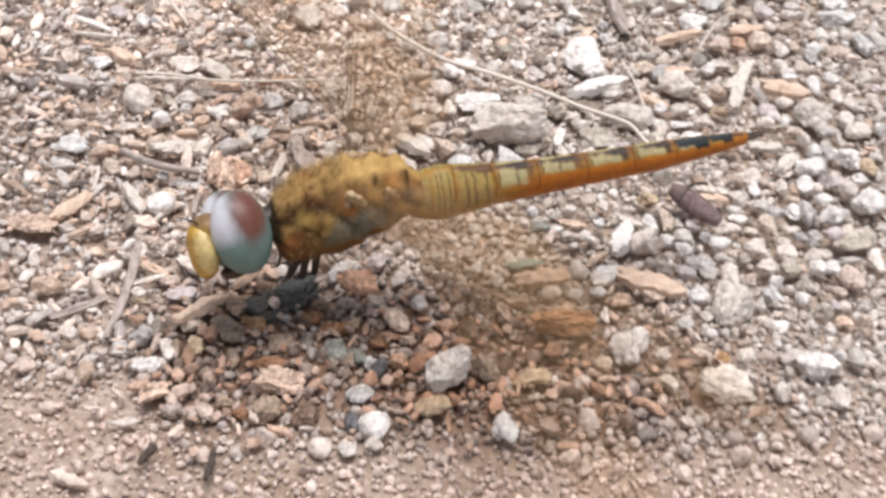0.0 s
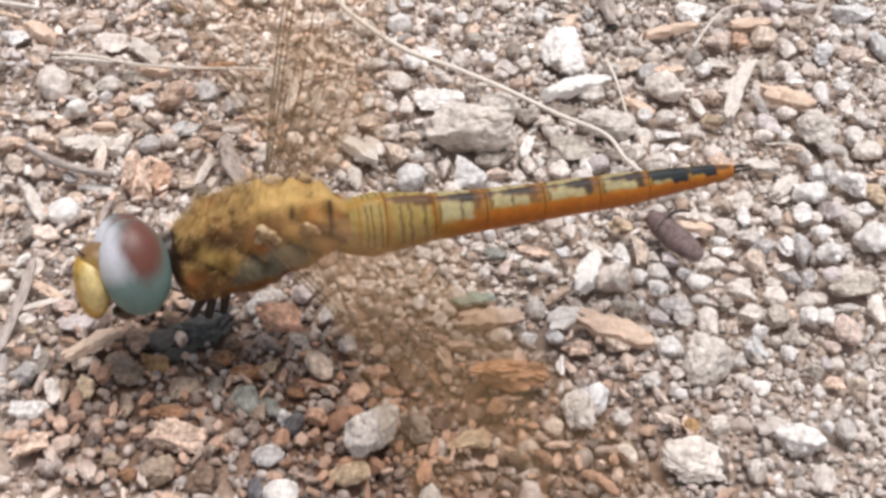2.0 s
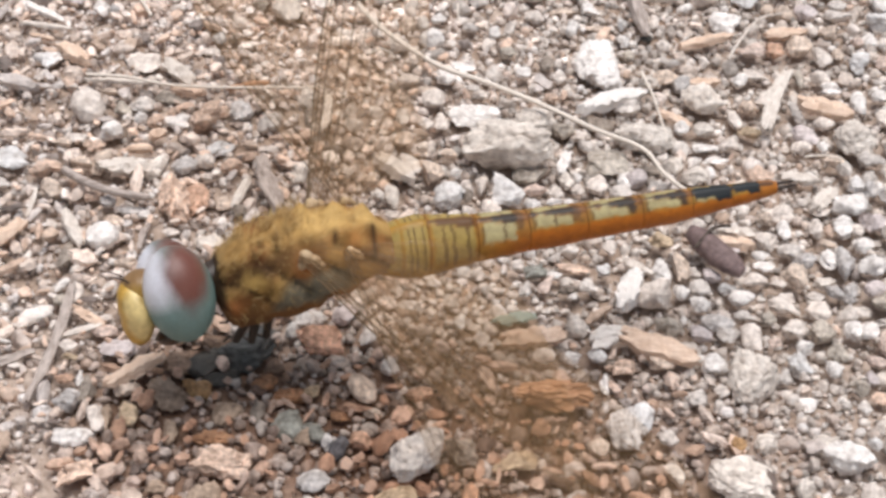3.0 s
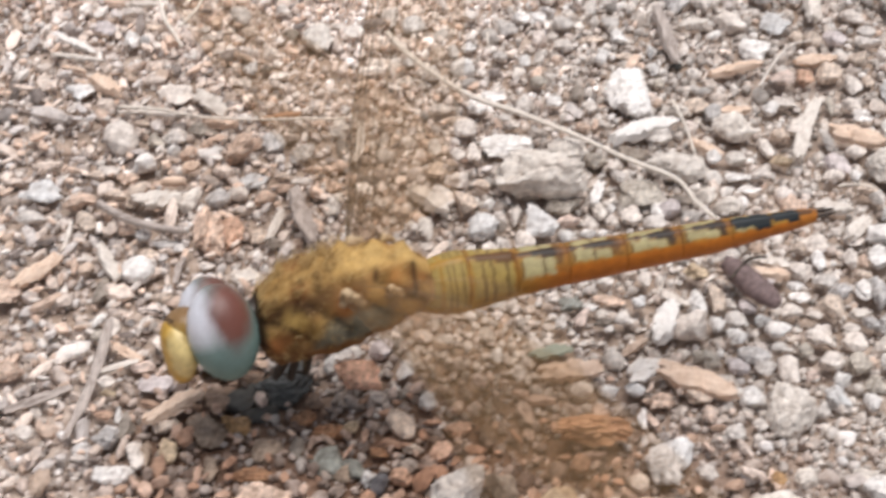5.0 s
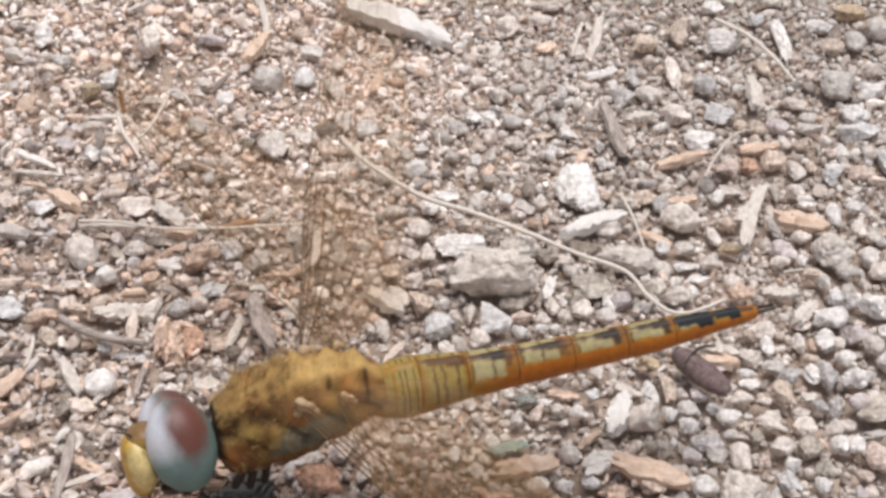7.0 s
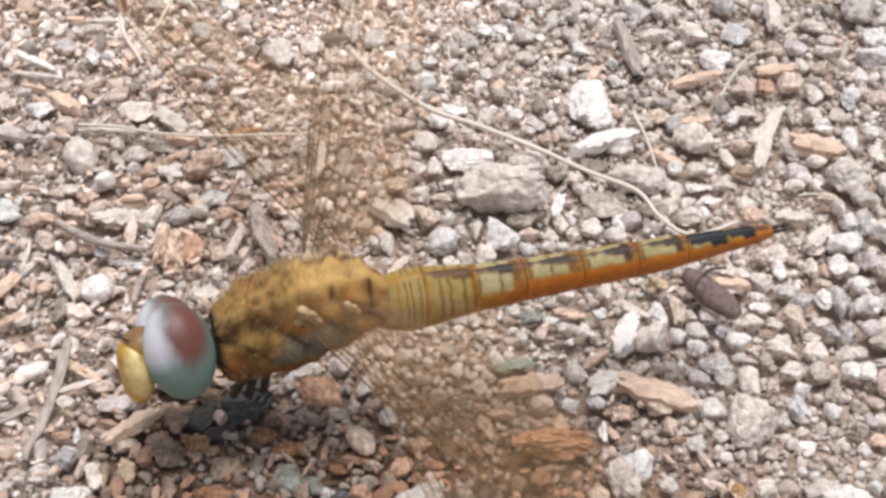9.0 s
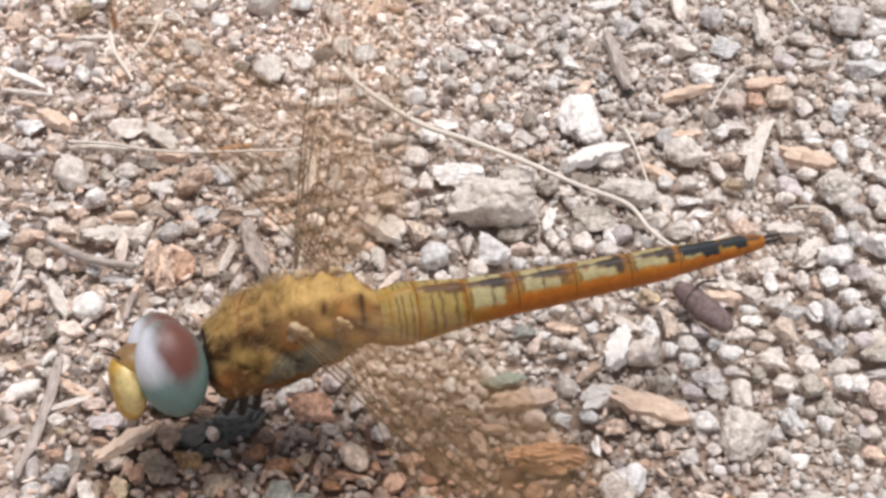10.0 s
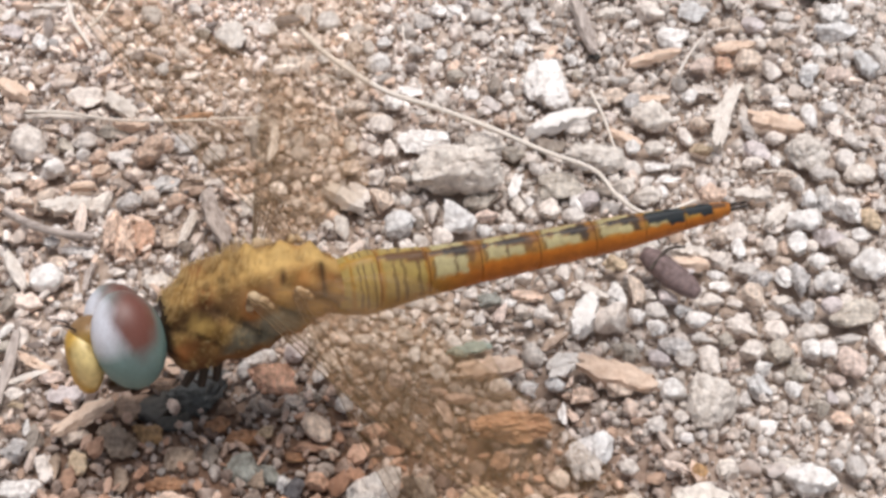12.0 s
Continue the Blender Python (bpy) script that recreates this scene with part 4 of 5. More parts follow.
stalk("straw", "thin short straw between white pebbles", [(32.5, 9.0, 1.3), (33.0, 8.2, 1.5), (33.4, 7.3, 1.2)], 0.11, STRAW, "straw")
stalk("straw", "thin level straw across pale pebbles", [(24.1, 0.8, 1.4), (25.6, 1.1, 1.5), (27.1, 1.2, 1.3)], 0.1, STRAW, "straw")
stalk("straw", "pale stem leaning beside a grey stick", [(8.1, 36.2, 1.2), (7.6, 33.5, 1.4), (7.1, 30.7, 0.9)], 0.2, STRAW, "straw")
stalk("twig", "tiny blackish twig leaning on a brown pellet", [(15.0, -11.2, 1.6), (16.2, -9.8, 2.4), (17.6, -8.9, 2.0)], 0.15, WOOD["darkwood"], "twig", 0.8)


def brown_pellet():
    """A dark purple-brown seed-like pellet, blunt at both ends."""
    v, f = BALLS[3]
    v = v.copy()
    v[:, 0] = np.sign(v[:, 0]) * np.abs(v[:, 0]) ** 0.75
    wave = np.array([noise.noise(Vector(p * 2.4)) for p in v])
    v = v * (1 + 0.1 * wave)[:, None] * (2.75, 1.0, 0.95) * MM
    m, n, l, b = shader("pellet_brown", 0.6, 0.4)
    stone_surface(n, l, b, (0.21, 0.15, 0.145), 0.6)
    ob = new("pellet", mesh_from("pellet", v, f, m))
    ob.matrix_basis = pose(16.5 * MM, -11.0 * MM, 1.2 * MM, 0, 5, -42)
    TAKEN.append((16.7, -11.3, 1.9))
    return tagged(ob, "dark purplish brown seed-like pellet on gravel", "pellet")


brown_pellet()


# ---------------------------------------------------------------- gravel bed
def scatter(count, low, high, spacing, rng, region, taken):
    """Places and half-sizes (mm) with no two closer than their sizes allow."""
    cell = {}
    for x, y, r in taken:
        cell.setdefault((int(x // 4), int(y // 4)), []).append((x, y, r))
    out = []
    for _ in range(count):
        x, y = rng.uniform(region[0], region[1]), rng.uniform(region[2], region[3])
        r = low + (high - low) * rng.random() ** 2.2
        i, j = int(x // 4), int(y // 4)
        if all((x - a) ** 2 + (y - b) ** 2 > (spacing * (r + c)) ** 2 for p in (-1, 0, 1) for q in (-1, 0, 1) for a, b, c in cell.get((i + p, j + q), ())):
            out.append((x, y, r))
            cell.setdefault((i, j), []).append((x, y, r))
    return out


def woody(x, y):
    """How much of the litter at a place is wood and bark rather than clean pebbles, 0 to 1."""
    left = 1 / (1 + math.exp((x + 9 - 0.1 * y) / 4.5))
    front = earth_shade(x, y)
    return min(1.0, max(left, 0.9 * front) + 0.25 * noise.noise(Vector((x * 0.09, y * 0.09, 4.0))))


COOL = [(0.71, 0.65, 0.595), (0.67, 0.62, 0.575), (0.77, 0.715, 0.665), (0.57, 0.515, 0.47), (0.68, 0.595, 0.53), (0.86, 0.825, 0.79), (0.40, 0.365, 0.335)]
WARM = [(0.77, 0.685, 0.63), (0.69, 0.595, 0.535), (0.83, 0.765, 0.72), (0.57, 0.49, 0.435), (0.75, 0.59, 0.485), (0.87, 0.84, 0.82), (0.34, 0.30, 0.28)]
ODDS = [0.22, 0.2, 0.2, 0.12, 0.12, 0.1, 0.04]


def tone_for(x, y, rng):
    c = np.array((WARM if rng.random() < 0.14 + 0.75 * woody(x, y) else COOL)[rng.choice(7, p=ODDS)])
    c = c * (1 + 0.27 / (1 + math.exp(-(y - 10) / 4)) * woody(x, y))
    c = c * (1 + 0.22 * math.exp(-(((x + 12) / 13) ** 2) - ((y - 18) / 14) ** 2))
    # Darkens pebbles before the insect: part earth brown, part its painted shadow.
    brown_shade = 0.85 * earth_shade(x, y) * rng.random() ** 0.4
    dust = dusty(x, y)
    return (c * (1 - 0.75 * dust) + 0.75 * dust * DUST) * rng.uniform(0.85, 1.15) * (1 - brown_shade * (1 - EARTH_SHADE * 0.31))


def turned(v, rng):
    q = rng.normal(size=4)
    q /= np.linalg.norm(q)
    w, x, y, z = q
    m = np.array([
        [1 - 2 * (y * y + z * z), 2 * (x * y - w * z), 2 * (x * z + w * y)],
        [2 * (x * y + w * z), 1 - 2 * (x * x + z * z), 2 * (y * z - w * x)],
        [2 * (x * z - w * y), 2 * (y * z + w * x), 1 - 2 * (x * x + y * y)]])
    return v @ m


REGION = (-54, 48, -53, 53)
big = scatter(120000, 0.34, 0.95, 0.86, RNG, REGION, TAKEN)
FINE = [pebble_shape(3, RNG, 6, k % 3 > 0) for k in range(24)]
SHAPES = [pebble_shape(2, RNG, 6, k % 2 == 0) for k in range(28)]
SMALL = [pebble_shape(1, RNG, 7) for k in range(16)]


def bed(name, label, category, places, shapes, material, sink, squash, dull=1.0):
    vs, fs, cs, base = [], [], [], 0
    for x, y, r in places:
        pick = FINE if r > 0.55 else SHAPES if r > 0.34 else shapes
        v, f = pick[RNG.integers(len(pick))]
        v = turned(v, RNG) * RNG.uniform(squash, 1.15, 3) * r
        v = v + (x, y, lie(x * MM, y * MM) / MM + r * sink)
        vs.append(v * MM)
        fs.append(f + base)
        cs.append(np.tile(tone_for(x, y, RNG) * dull, (len(v), 1)))
        base += len(v)
    ob = new(name, mesh_from(name, np.concatenate(vs), np.concatenate(fs), material, np.concatenate(cs), 50))
    return tagged(ob, label, category, kind="stuff")


def sandy(x, y):
    """Where bare soil and fine grit show between the stones, 0 to 1."""
    back = math.exp(-(((x + 18) / 13) ** 2) - ((y - 22) / 12) ** 2)
    return min(1.0, back + dusty(x, y))


rest = [p for p in big if RNG.random() > 0.38 * woody(p[0], p[1]) and (p[2] < 0.45 or RNG.random() > 0.92 * sandy(p[0], p[1])) and RNG.random() > 0.95 * bare(p[0], p[1])]
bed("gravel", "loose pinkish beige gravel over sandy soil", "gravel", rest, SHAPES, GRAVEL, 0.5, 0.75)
CLEAR = [(x, y, 0.7 * r) for x, y, r in TAKEN]
fines = [p for p in scatter(50000, 0.2, 0.52, 0.74, RNG, REGION, CLEAR) if RNG.random() > 0.9 * bare(p[0], p[1]) and (p[2] < 0.33 or RNG.random() > 0.8 * dusty(p[0], p[1]))]
fines += [p for p in scatter(22000, 0.16, 0.42, 0.9, RNG, (-42, 4, 6, 44), CLEAR) if RNG.random() < sandy(p[0], p[1]) * (1 - min(1.0, bare(p[0], p[1])))]
bed("crumbs", "tiny pale crumbs of stone lying over the gravel", "grit", scatter(9000, 0.09, 0.22, 1.0, RNG, REGION, TAKEN), SMALL, GRAVEL, 4.2, 0.6)
bed("grit", "fine beige grit filling the gaps between pebbles", "grit", fines, SMALL, GRAVEL, 0.9, 0.7, 0.94)


def litter():
    """Small splinters and bark crumbs, thickest on the woody side."""
    vs, fs, cs, base = [], [], [], 0
    for x, y, r in scatter(16000, 0.35, 1.15, 0.57, RNG, REGION, TAKEN):
        if RNG.random() > woody(x, y) * 0.85 * (1 - 0.75 * sandy(x, y)) * (1 - 0.9 * dusty(x, y)) * (1 - 0.7 * bare(x, y)) + 0.008:
            continue
        v, f = splinter(r * RNG.uniform(1.1, 1.1 + 2.4 * RNG.random()), r * RNG.uniform(0.6, 1.4), r * RNG.uniform(0.4, 0.85), RNG, 5)
        m = np.array(pose(0, 0, 0, RNG.uniform(-40, 40), RNG.uniform(-25, 25), RNG.uniform(0, 360)).to_3x3())
        v = v @ m.T + (x, y, lie(x * MM, y * MM) / MM + RNG.uniform(0.7, 1.2))
        c = np.array([(0.84, 0.72, 0.635), (0.78, 0.60, 0.485), (0.89, 0.83, 0.775), (0.58, 0.45, 0.36), (0.69, 0.635, 0.605), (0.27, 0.23, 0.21)][RNG.choice(6, p=[0.27, 0.22, 0.2, 0.12, 0.13, 0.06])])
        vs.append(v * MM)
        fs.append(f + base)
        cs.append(np.tile(c * RNG.uniform(0.85, 1.15) * (1 + 0.15 / (1 + math.exp(-(y - 10) / 4))) * (1 - 0.75 * earth_shade(x, y) * (1 - EARTH_SHADE * 0.6)), (len(v), 1)))
        base += len(v)
    ob = new("wood_litter", mesh_from("wood_litter", np.concatenate(vs), np.concatenate(fs), LITTER, np.concatenate(cs), 40))
    return tagged(ob, "orange and grey splinters of bark and dry wood", "litter", kind="stuff")


litter()


# ---------------------------------------------------------------- dragonfly
def living(name, rough, spec, grain, depth, scale=1800):
    """Body shell: pigment from the mesh, broken by fine grain and blotches."""
    m, n, l, b = shader(name, rough, spec)
    a = n.new("ShaderNodeAttribute")
    a.attribute_name = "tint"
    where = n.new("ShaderNodeTexCoord").outputs["Object"]
    fine, wide = noise_node(n, l, scale, 4, 0.7, where), noise_node(n, l, 420, 3, 0.6, where)
    c = mixed(n, l, "MULTIPLY", grain, a.outputs["Color"], ramp_node(n, l, fine.outputs[0], [(0.34, (0.45, 0.4, 0.33)), (0.62, (1.2, 1.17, 1.1))]).outputs[0])
    c = mixed(n, l, "MULTIPLY", grain, c, ramp_node(n, l, wide.outputs[0], [(0.36, (0.7, 0.64, 0.55)), (0.62, (1.12, 1.1, 1.05))]).outputs[0])
    l.new(c, b.inputs["Base Color"])
    bumped(n, l, b, fine.outputs[0], depth)
    return m


def plain(name, colour, rough, spec=0.4):
    m, n, l, b = shader(name, rough, spec)
    t = noise_node(n, l, 1500, 3, 0.6)
    low = tuple(0.6 * k for k in colour)
    l.new(ramp_node(n, l, t.outputs[0], [(0.35, low), (0.6, colour)]).outputs[0], b.inputs["Base Color"])
    return m


SHELL = living("golden_shell", 0.5, 0.4, 0.35, 0.00003)
PELT = living("downy_thorax", 0.7, 0.25, 0.2, 0.00006)
EYE = living("compound_eye", 0.45, 0.5, 0.2, 0.00001, 6000)
FACE = living("waxy_face", 0.4, 0.45, 0.3, 0.00003)
DARK = plain("dark_chitin", (0.045, 0.03, 0.022), 0.45)


def hair_material():
    """Down whose hairs run from rust brown to pale straw."""
    m, n, l, b = shader("golden_hair", 0.6, 0.3)
    own = n.new("ShaderNodeNewGeometry").outputs["Random Per Island"]
    l.new(ramp_node(n, l, own, [(0.0, (0.16, 0.075, 0.022)), (0.45, (0.36, 0.21, 0.07)), (1.0, (0.62, 0.46, 0.21))]).outputs[0], b.inputs["Base Color"])
    return m


HAIR = hair_material()
LEG = plain("leg_brown", (0.035, 0.024, 0.017), 0.5)
VEIN = plain("wing_vein", (0.15, 0.09, 0.042), 0.5)
STIGMA = plain("wing_stigma", (0.30, 0.13, 0.04), 0.5)


def membrane_material():
    m, n, l, b = shader("wing_membrane", 0.25, 0.5)
    b.inputs["Base Color"].default_value = (0.42, 0.27, 0.13, 1)
    clear, mix = n.new("ShaderNodeBsdfTransparent"), n.new("ShaderNodeMixShader")
    clear.inputs[0].default_value = (0.98, 0.957, 0.932, 1)
    mix.inputs[0].default_value = 0.05
    l.new(clear.outputs[0], mix.inputs[1])
    l.new(b.outputs[0], mix.inputs[2])
    l.new(mix.outputs[0], n["Material Output"].inputs[0])
    return m


MEMBRANE = membrane_material()


def smooth(a, b, x):
    t = np.clip((x - a) / (b - a), 0, 1)
    return t * t * (3 - 2 * t)


def blend(base, colour, w):
    return base * (1 - w[:, None]) + np.array(colour) * w[:, None]


def tube(xs, ys, zs, wide, tall, around):
    """Rings of an oval tube along x, open at both ends: vertices, faces, angle from the back and place along."""
    k = np.arange(around) * 2 * math.pi / around
    v = np.stack([np.repeat(xs, around), (ys[:, None] + wide[:, None] * np.sin(k)).ravel(), (zs[:, None] + tall[:, None] * np.cos(k)).ravel()], 1)
    i = np.arange(len(xs) - 1)[:, None] * around
    j = np.arange(around)
    f = np.stack([i + j, i + around + j, i + around + (j + 1) % around, i + (j + 1) % around], -1).reshape(-1, 4)
    ang = np.tile(np.degrees(np.minimum(k, 2 * math.pi - k)), len(xs))
    return v, f, ang


def capped(v, f, around):
    """Close both ends of a tube with a point."""
    n = len(v)
    a, b = v[:around].mean(0), v[-around:].mean(0)
    v = np.concatenate([v, [a, b]])
    j = np.arange(around)
    first = np.stack([np.full(around, n), j, (j + 1) % around, (j + 1) % around], -1)
    last = np.stack([np.full(around, n + 1), n - around + (j + 1) % around, n - around + j, n - around + j], -1)
    return v, [tuple(q) for q in f] + [tuple(q[:3]) for q in first] + [tuple(q[:3]) for q in last]


def shell_mesh(name, v, faces, tint, material):
    me = bpy.data.meshes.new(name)
    me.from_pydata([tuple(p) for p in v * MM], [], [tuple(int(i) for i in q) for q in faces])
    me.polygons.foreach_set("use_smooth", np.ones(len(me.polygons), dtype=bool))
    a = me.attributes.new("tint", "FLOAT_COLOR", "POINT")
    a.data.foreach_set("color", np.c_[tint, np.ones(len(tint))].astype(np.float32).ravel())
    me.materials.append(material)
    me.update()
    return me


def abdomen_width(x):
    return np.interp(x, [0, 1.2, 2.6, 5, 9, 15, 20, 23.5, 26, 27.6], [1.5, 1.9, 2.05, 1.72, 1.46, 1.26, 1.15, 0.86, 0.66, 0.4])


def abdomen_line(x):
    return np.interp(x, [0, 5, 12, 20, 27.6], [0, 0.1, 0.32, 0.75, 1.45])


SEGMENTS = (1.1, 1.8, 3.3, 3.5, 3.95, 3.85, 3.5, 2.9, 2.0, 1.2)


def abdomen_tint(x, u, ang, n):
    """Amber shell with cream side panels, a black back line, thin dark rings and an orange belly."""
    ripple = np.array([noise.noise(Vector((p * 1.9, q * 0.09, n))) for p, q in zip(x, ang)])
    u, ang = u + 0.05 * ripple * smooth(0.04, 0.12, u) * (1 - smooth(0.88, 0.96, u)), ang + 8 * ripple
    c = np.tile((0.36, 0.20, 0.03), (len(x), 1))
    c = blend(c, (0.46, 0.14, 0.009), smooth(36, 52, ang) * smooth(5, 10, x))
    c = blend(c, (0.45, 0.16, 0.02), smooth(24.5, 26.5, x))
    c = blend(c, (0.30, 0.12, 0.02), smooth(105, 150, ang))
    low = (96, 92, 84, 60)[n] if n < 4 else 40
    end = 0.9 if n < 3 else 0.72
    cream = (0.41, 0.36, 0.19) if n > 2 else (0.39, 0.315, 0.11)
    panel = smooth(5, 11, ang) * (1 - smooth(low - 6, low + 4, ang)) * smooth(0.08, 0.13, u) * (1 - smooth(end - 0.03, end + 0.02, u))
    c = blend(c, cream, panel * (0.65 if n < 3 else 0.95) * (n < 8))
    brown = (0.09, 0.045, 0.012)
    if n in (1, 2):
        for at in (0.28, 0.46, 0.74):
            c = blend(c, brown, (1 - smooth(0.012, 0.045, np.abs(u - at - 0.0006 * ang))) * smooth(8, 14, ang) * (1 - smooth(88, 108, ang)) * 0.85)
    elif n in (3, 4):
        c = blend(c, brown, (1 - smooth(0.012, 0.035, np.abs(u - (0.45 if n == 4 else 0.5)))) * (1 - smooth(low - 4, low + 8, ang)) * 0.85)
    if n > 2:
        c = blend(c, brown, (1 - smooth(0.01, 0.04, np.abs(u - 0.09))) * smooth(8, 12, ang) * (1 - smooth(low, low + 12, ang)) * 0.7 * (n < 8))
    saddle = np.maximum(smooth(end, end + 0.06, u), 1 - smooth(0.02, 0.07, u)) * (1 - smooth(low - 4, low + 10, ang)) * (n > 1) * (n < 7)
    c = blend(c, (0.30, 0.125, 0.022), saddle * 0.75)
    line = 3.5 + 9 * smooth(0.1, 0.75, u) if n < 7 else 12 + 0 * u
    c = blend(c, (0.24, 0.09, 0.02), (1 - smooth(line + 2, line + 6, ang)) * (n > 1) * (n < 9) * 0.8)
    c = blend(c, (0.028, 0.018, 0.012), (1 - smooth(line, line + 4, ang)) * (n > 1) * (n < 9) * (1 - 0.75 * saddle) * (0.6 if n == 2 else 1.0))
    if n in (3, 4, 5, 6):
        c = blend(c, (0.03, 0.02, 0.014), smooth(end - 0.02, end + 0.02, u) * (1 - smooth(end + 0.12, end + 0.17, u)) * (1 - smooth(32, 42, ang)) * (0.5 if n < 5 else 0.92))
    c = blend(c, (0.10, 0.04, 0.012), np.maximum(1 - smooth(0.0, 0.03, u), smooth(0.97, 1.0, u)) * (1 - smooth(60 + 30 * (n < 4), 80 + 30 * (n < 4), ang)) * 0.7)
    if n in (7, 8):
        c = blend(c, (0.012, 0.017, 0.02), smooth(0.04, 0.1, u) * (1 - smooth(0.9, 0.98, u)) * (1 - smooth(26 + 22 * smooth(0.5, 0.6, u), 34 + 22 * smooth(0.5, 0.6, u), ang)))
    if n == 9:
        c = blend(c, (0.03, 0.02, 0.015), (1 - smooth(0.3, 0.5, np.abs(u - 0.4))) * (1 - smooth(16, 24, ang)) * 0.8)
    return c


def abdomen(parent):
    """Ten shells that overlap like a telescope, then the two tail spikes."""
    first, start = None, 0.0
    for n, length in enumerate(SEGMENTS):
        steps, around = 28, 56
        u = np.linspace(0, 1, steps)
        x = start + u * (length + 0.12)
        r = abdomen_width(x) * (1 + 0.025 * np.sin(np.pi * u) - 0.02 * (u > 0.96))
        v, f, ang = tube(x, 0 * x, abdomen_line(x), r * 0.94, r * np.where(x < 6, 1.08, 1.0), around)
        v[:, 2] += 0.10 * np.exp(-((ang / 14) ** 2)) * np.repeat(r, around)
        tint = abdomen_tint(np.repeat(x, around), np.repeat(u, around), ang, n)
        v, faces = capped(v, f, around)
        tint = np.concatenate([tint, tint[:1], tint[-1:]])
        me = shell_mesh("abdomen_segment", v, faces, tint, SHELL)
        if first is None:
            first = part("abdomen", me, parent, "slender amber abdomen with a black back line")
            first.location = (5.0 * MM, 0, 10.1 * MM)
        else:
            part("abdomen_segment", me, first, "black-spotted tail segment" if n in (7, 8) else "")
        start += length
    for side in (-1, 1):
        v, f = rod([(26.4 * MM, side * 0.16 * MM, 1.4 * MM), (27.5 * MM, side * 0.2 * MM, 1.55 * MM), (28.6 * MM, side * 0.17 * MM, 1.62 * MM)], 0.21 * MM, 7, 0.35)
        part("tail_spike", mesh_from("tail_spike", v, f, DARK), first, "blackish tail spike")
    return first


TWIST = 6


def thorax(parent):
    """Deep, blunt-fronted chest that tapers to the waist, with seams, plates, down and wing roots."""
    steps, around = 44, 56
    u = np.linspace(0, 1, steps) ** 1.25
    x = -5.7 + 11.3 * u
    top = np.interp(u, [0, 0.025, 0.08, 0.2, 0.42, 0.7, 0.88, 1], [9.7, 10.5, 11.4, 12.7, 13.55, 13.45, 13.1, 12.2])
    low = np.interp(u, [0, 0.025, 0.08, 0.2, 0.42, 0.7, 0.88, 1], [8.8, 7.5, 6.7, 6.4, 6.8, 7.8, 8.7, 9.0])
    wide = np.interp(u, [0, 0.025, 0.08, 0.2, 0.42, 0.7, 0.88, 1], [1.0, 2.0, 2.6, 3.0, 3.15, 2.7, 2.1, 1.6])
    v, f, ang = tube(x, 0 * x, (top + low) / 2, wide, (top - low) / 2, around)
    k = np.tile(np.arange(around) * 2 * math.pi / around, steps)
    at = np.repeat(u, around)
    out = np.stack([0 * at, np.sin(k), np.cos(k)], 1)
    lump = np.array([noise.noise(Vector(p) * 0.8) + 0.5 * noise.noise(Vector(p) * 2.1) for p in v])
    drift = np.array([noise.noise(Vector(p) * 0.6 + Vector((4, 8, 2))) for p in v])
    patch = np.array([noise.noise(Vector(p) * 0.75 + Vector((9, 3, 1))) for p in v])
    slant = at - (ang - 60) / 210 + 0.025 * drift
    seams = sum(np.exp(-(((slant - m) / 0.017) ** 2)) for m in (0.16, 0.37, 0.60, 0.80)) * smooth(30, 46, ang) * (1 - smooth(118, 132, ang))
    oval_bump = ((at - 0.22) / 0.1) ** 2 + ((ang - 54) / 18) ** 2
    plate = np.exp(-(((ang - 18) / 12) ** 2)) * sum(np.exp(-(((at - m) / 0.05) ** 2)) for m in (0.30, 0.50, 0.70, 0.86))
    v += out * (0.36 * lump - 0.4 * seams + 0.1 * np.exp(-oval_bump) + 0.66 * plate * smooth(0.35, 0.5, at))[:, None]
    gold, amber, rust, umber = (0.58, 0.41, 0.15), (0.30, 0.18, 0.06), (0.34, 0.14, 0.045), (0.07, 0.038, 0.016)
    c = np.tile(amber, (len(v), 1))
    c = blend(c, gold, smooth(0.05, 0.4, patch) * 0.6)
    c = blend(c, umber, smooth(0.0, 0.4, -patch) * smooth(16, 30, ang) * 0.45)
    c = blend(c, rust, smooth(0.1, 0.45, drift) * smooth(10, 30, ang) * 0.5)
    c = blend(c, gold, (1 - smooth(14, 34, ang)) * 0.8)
    c = blend(c, umber, smooth(20, 32, ang + 14 * drift) * (1 - smooth(46, 60, ang)) * smooth(0.03, 0.08, at) * (1 - smooth(0.3, 0.44, at)) * 0.75)
    c = blend(c, (0.43, 0.31, 0.095), np.exp(-(((slant - 0.24) / 0.075) ** 2)) * smooth(46, 58, ang) * (1 - smooth(104, 116, ang)) * 0.85)
    c = blend(c, rust, smooth(60, 74, ang) * (1 - smooth(0.10, 0.17, at)) * 0.8)
    c = blend(c, rust, np.exp(-(((at - 0.50) / 0.06) ** 2) - (((ang - 52) / 13) ** 2)) * 0.9)
    c = blend(c, (0.36, 0.17, 0.045), smooth(106, 114, ang) * (1 - smooth(130, 142, ang)) * smooth(0.2, 0.3, at) * 0.85)
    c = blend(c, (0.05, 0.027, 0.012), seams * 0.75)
    c = blend(c, (0.045, 0.024, 0.012), np.exp(-(((at - 0.63 - 0.0012 * ang) / 0.014) ** 2)) * smooth(14, 20, ang) * (1 - smooth(40, 48, ang)) * 0.95)
    c = blend(c, (0.045, 0.024, 0.012), np.exp(-(((at - 0.88) / 0.02) ** 2)) * smooth(8, 16, ang) * (1 - smooth(70, 84, ang)) * 0.95)
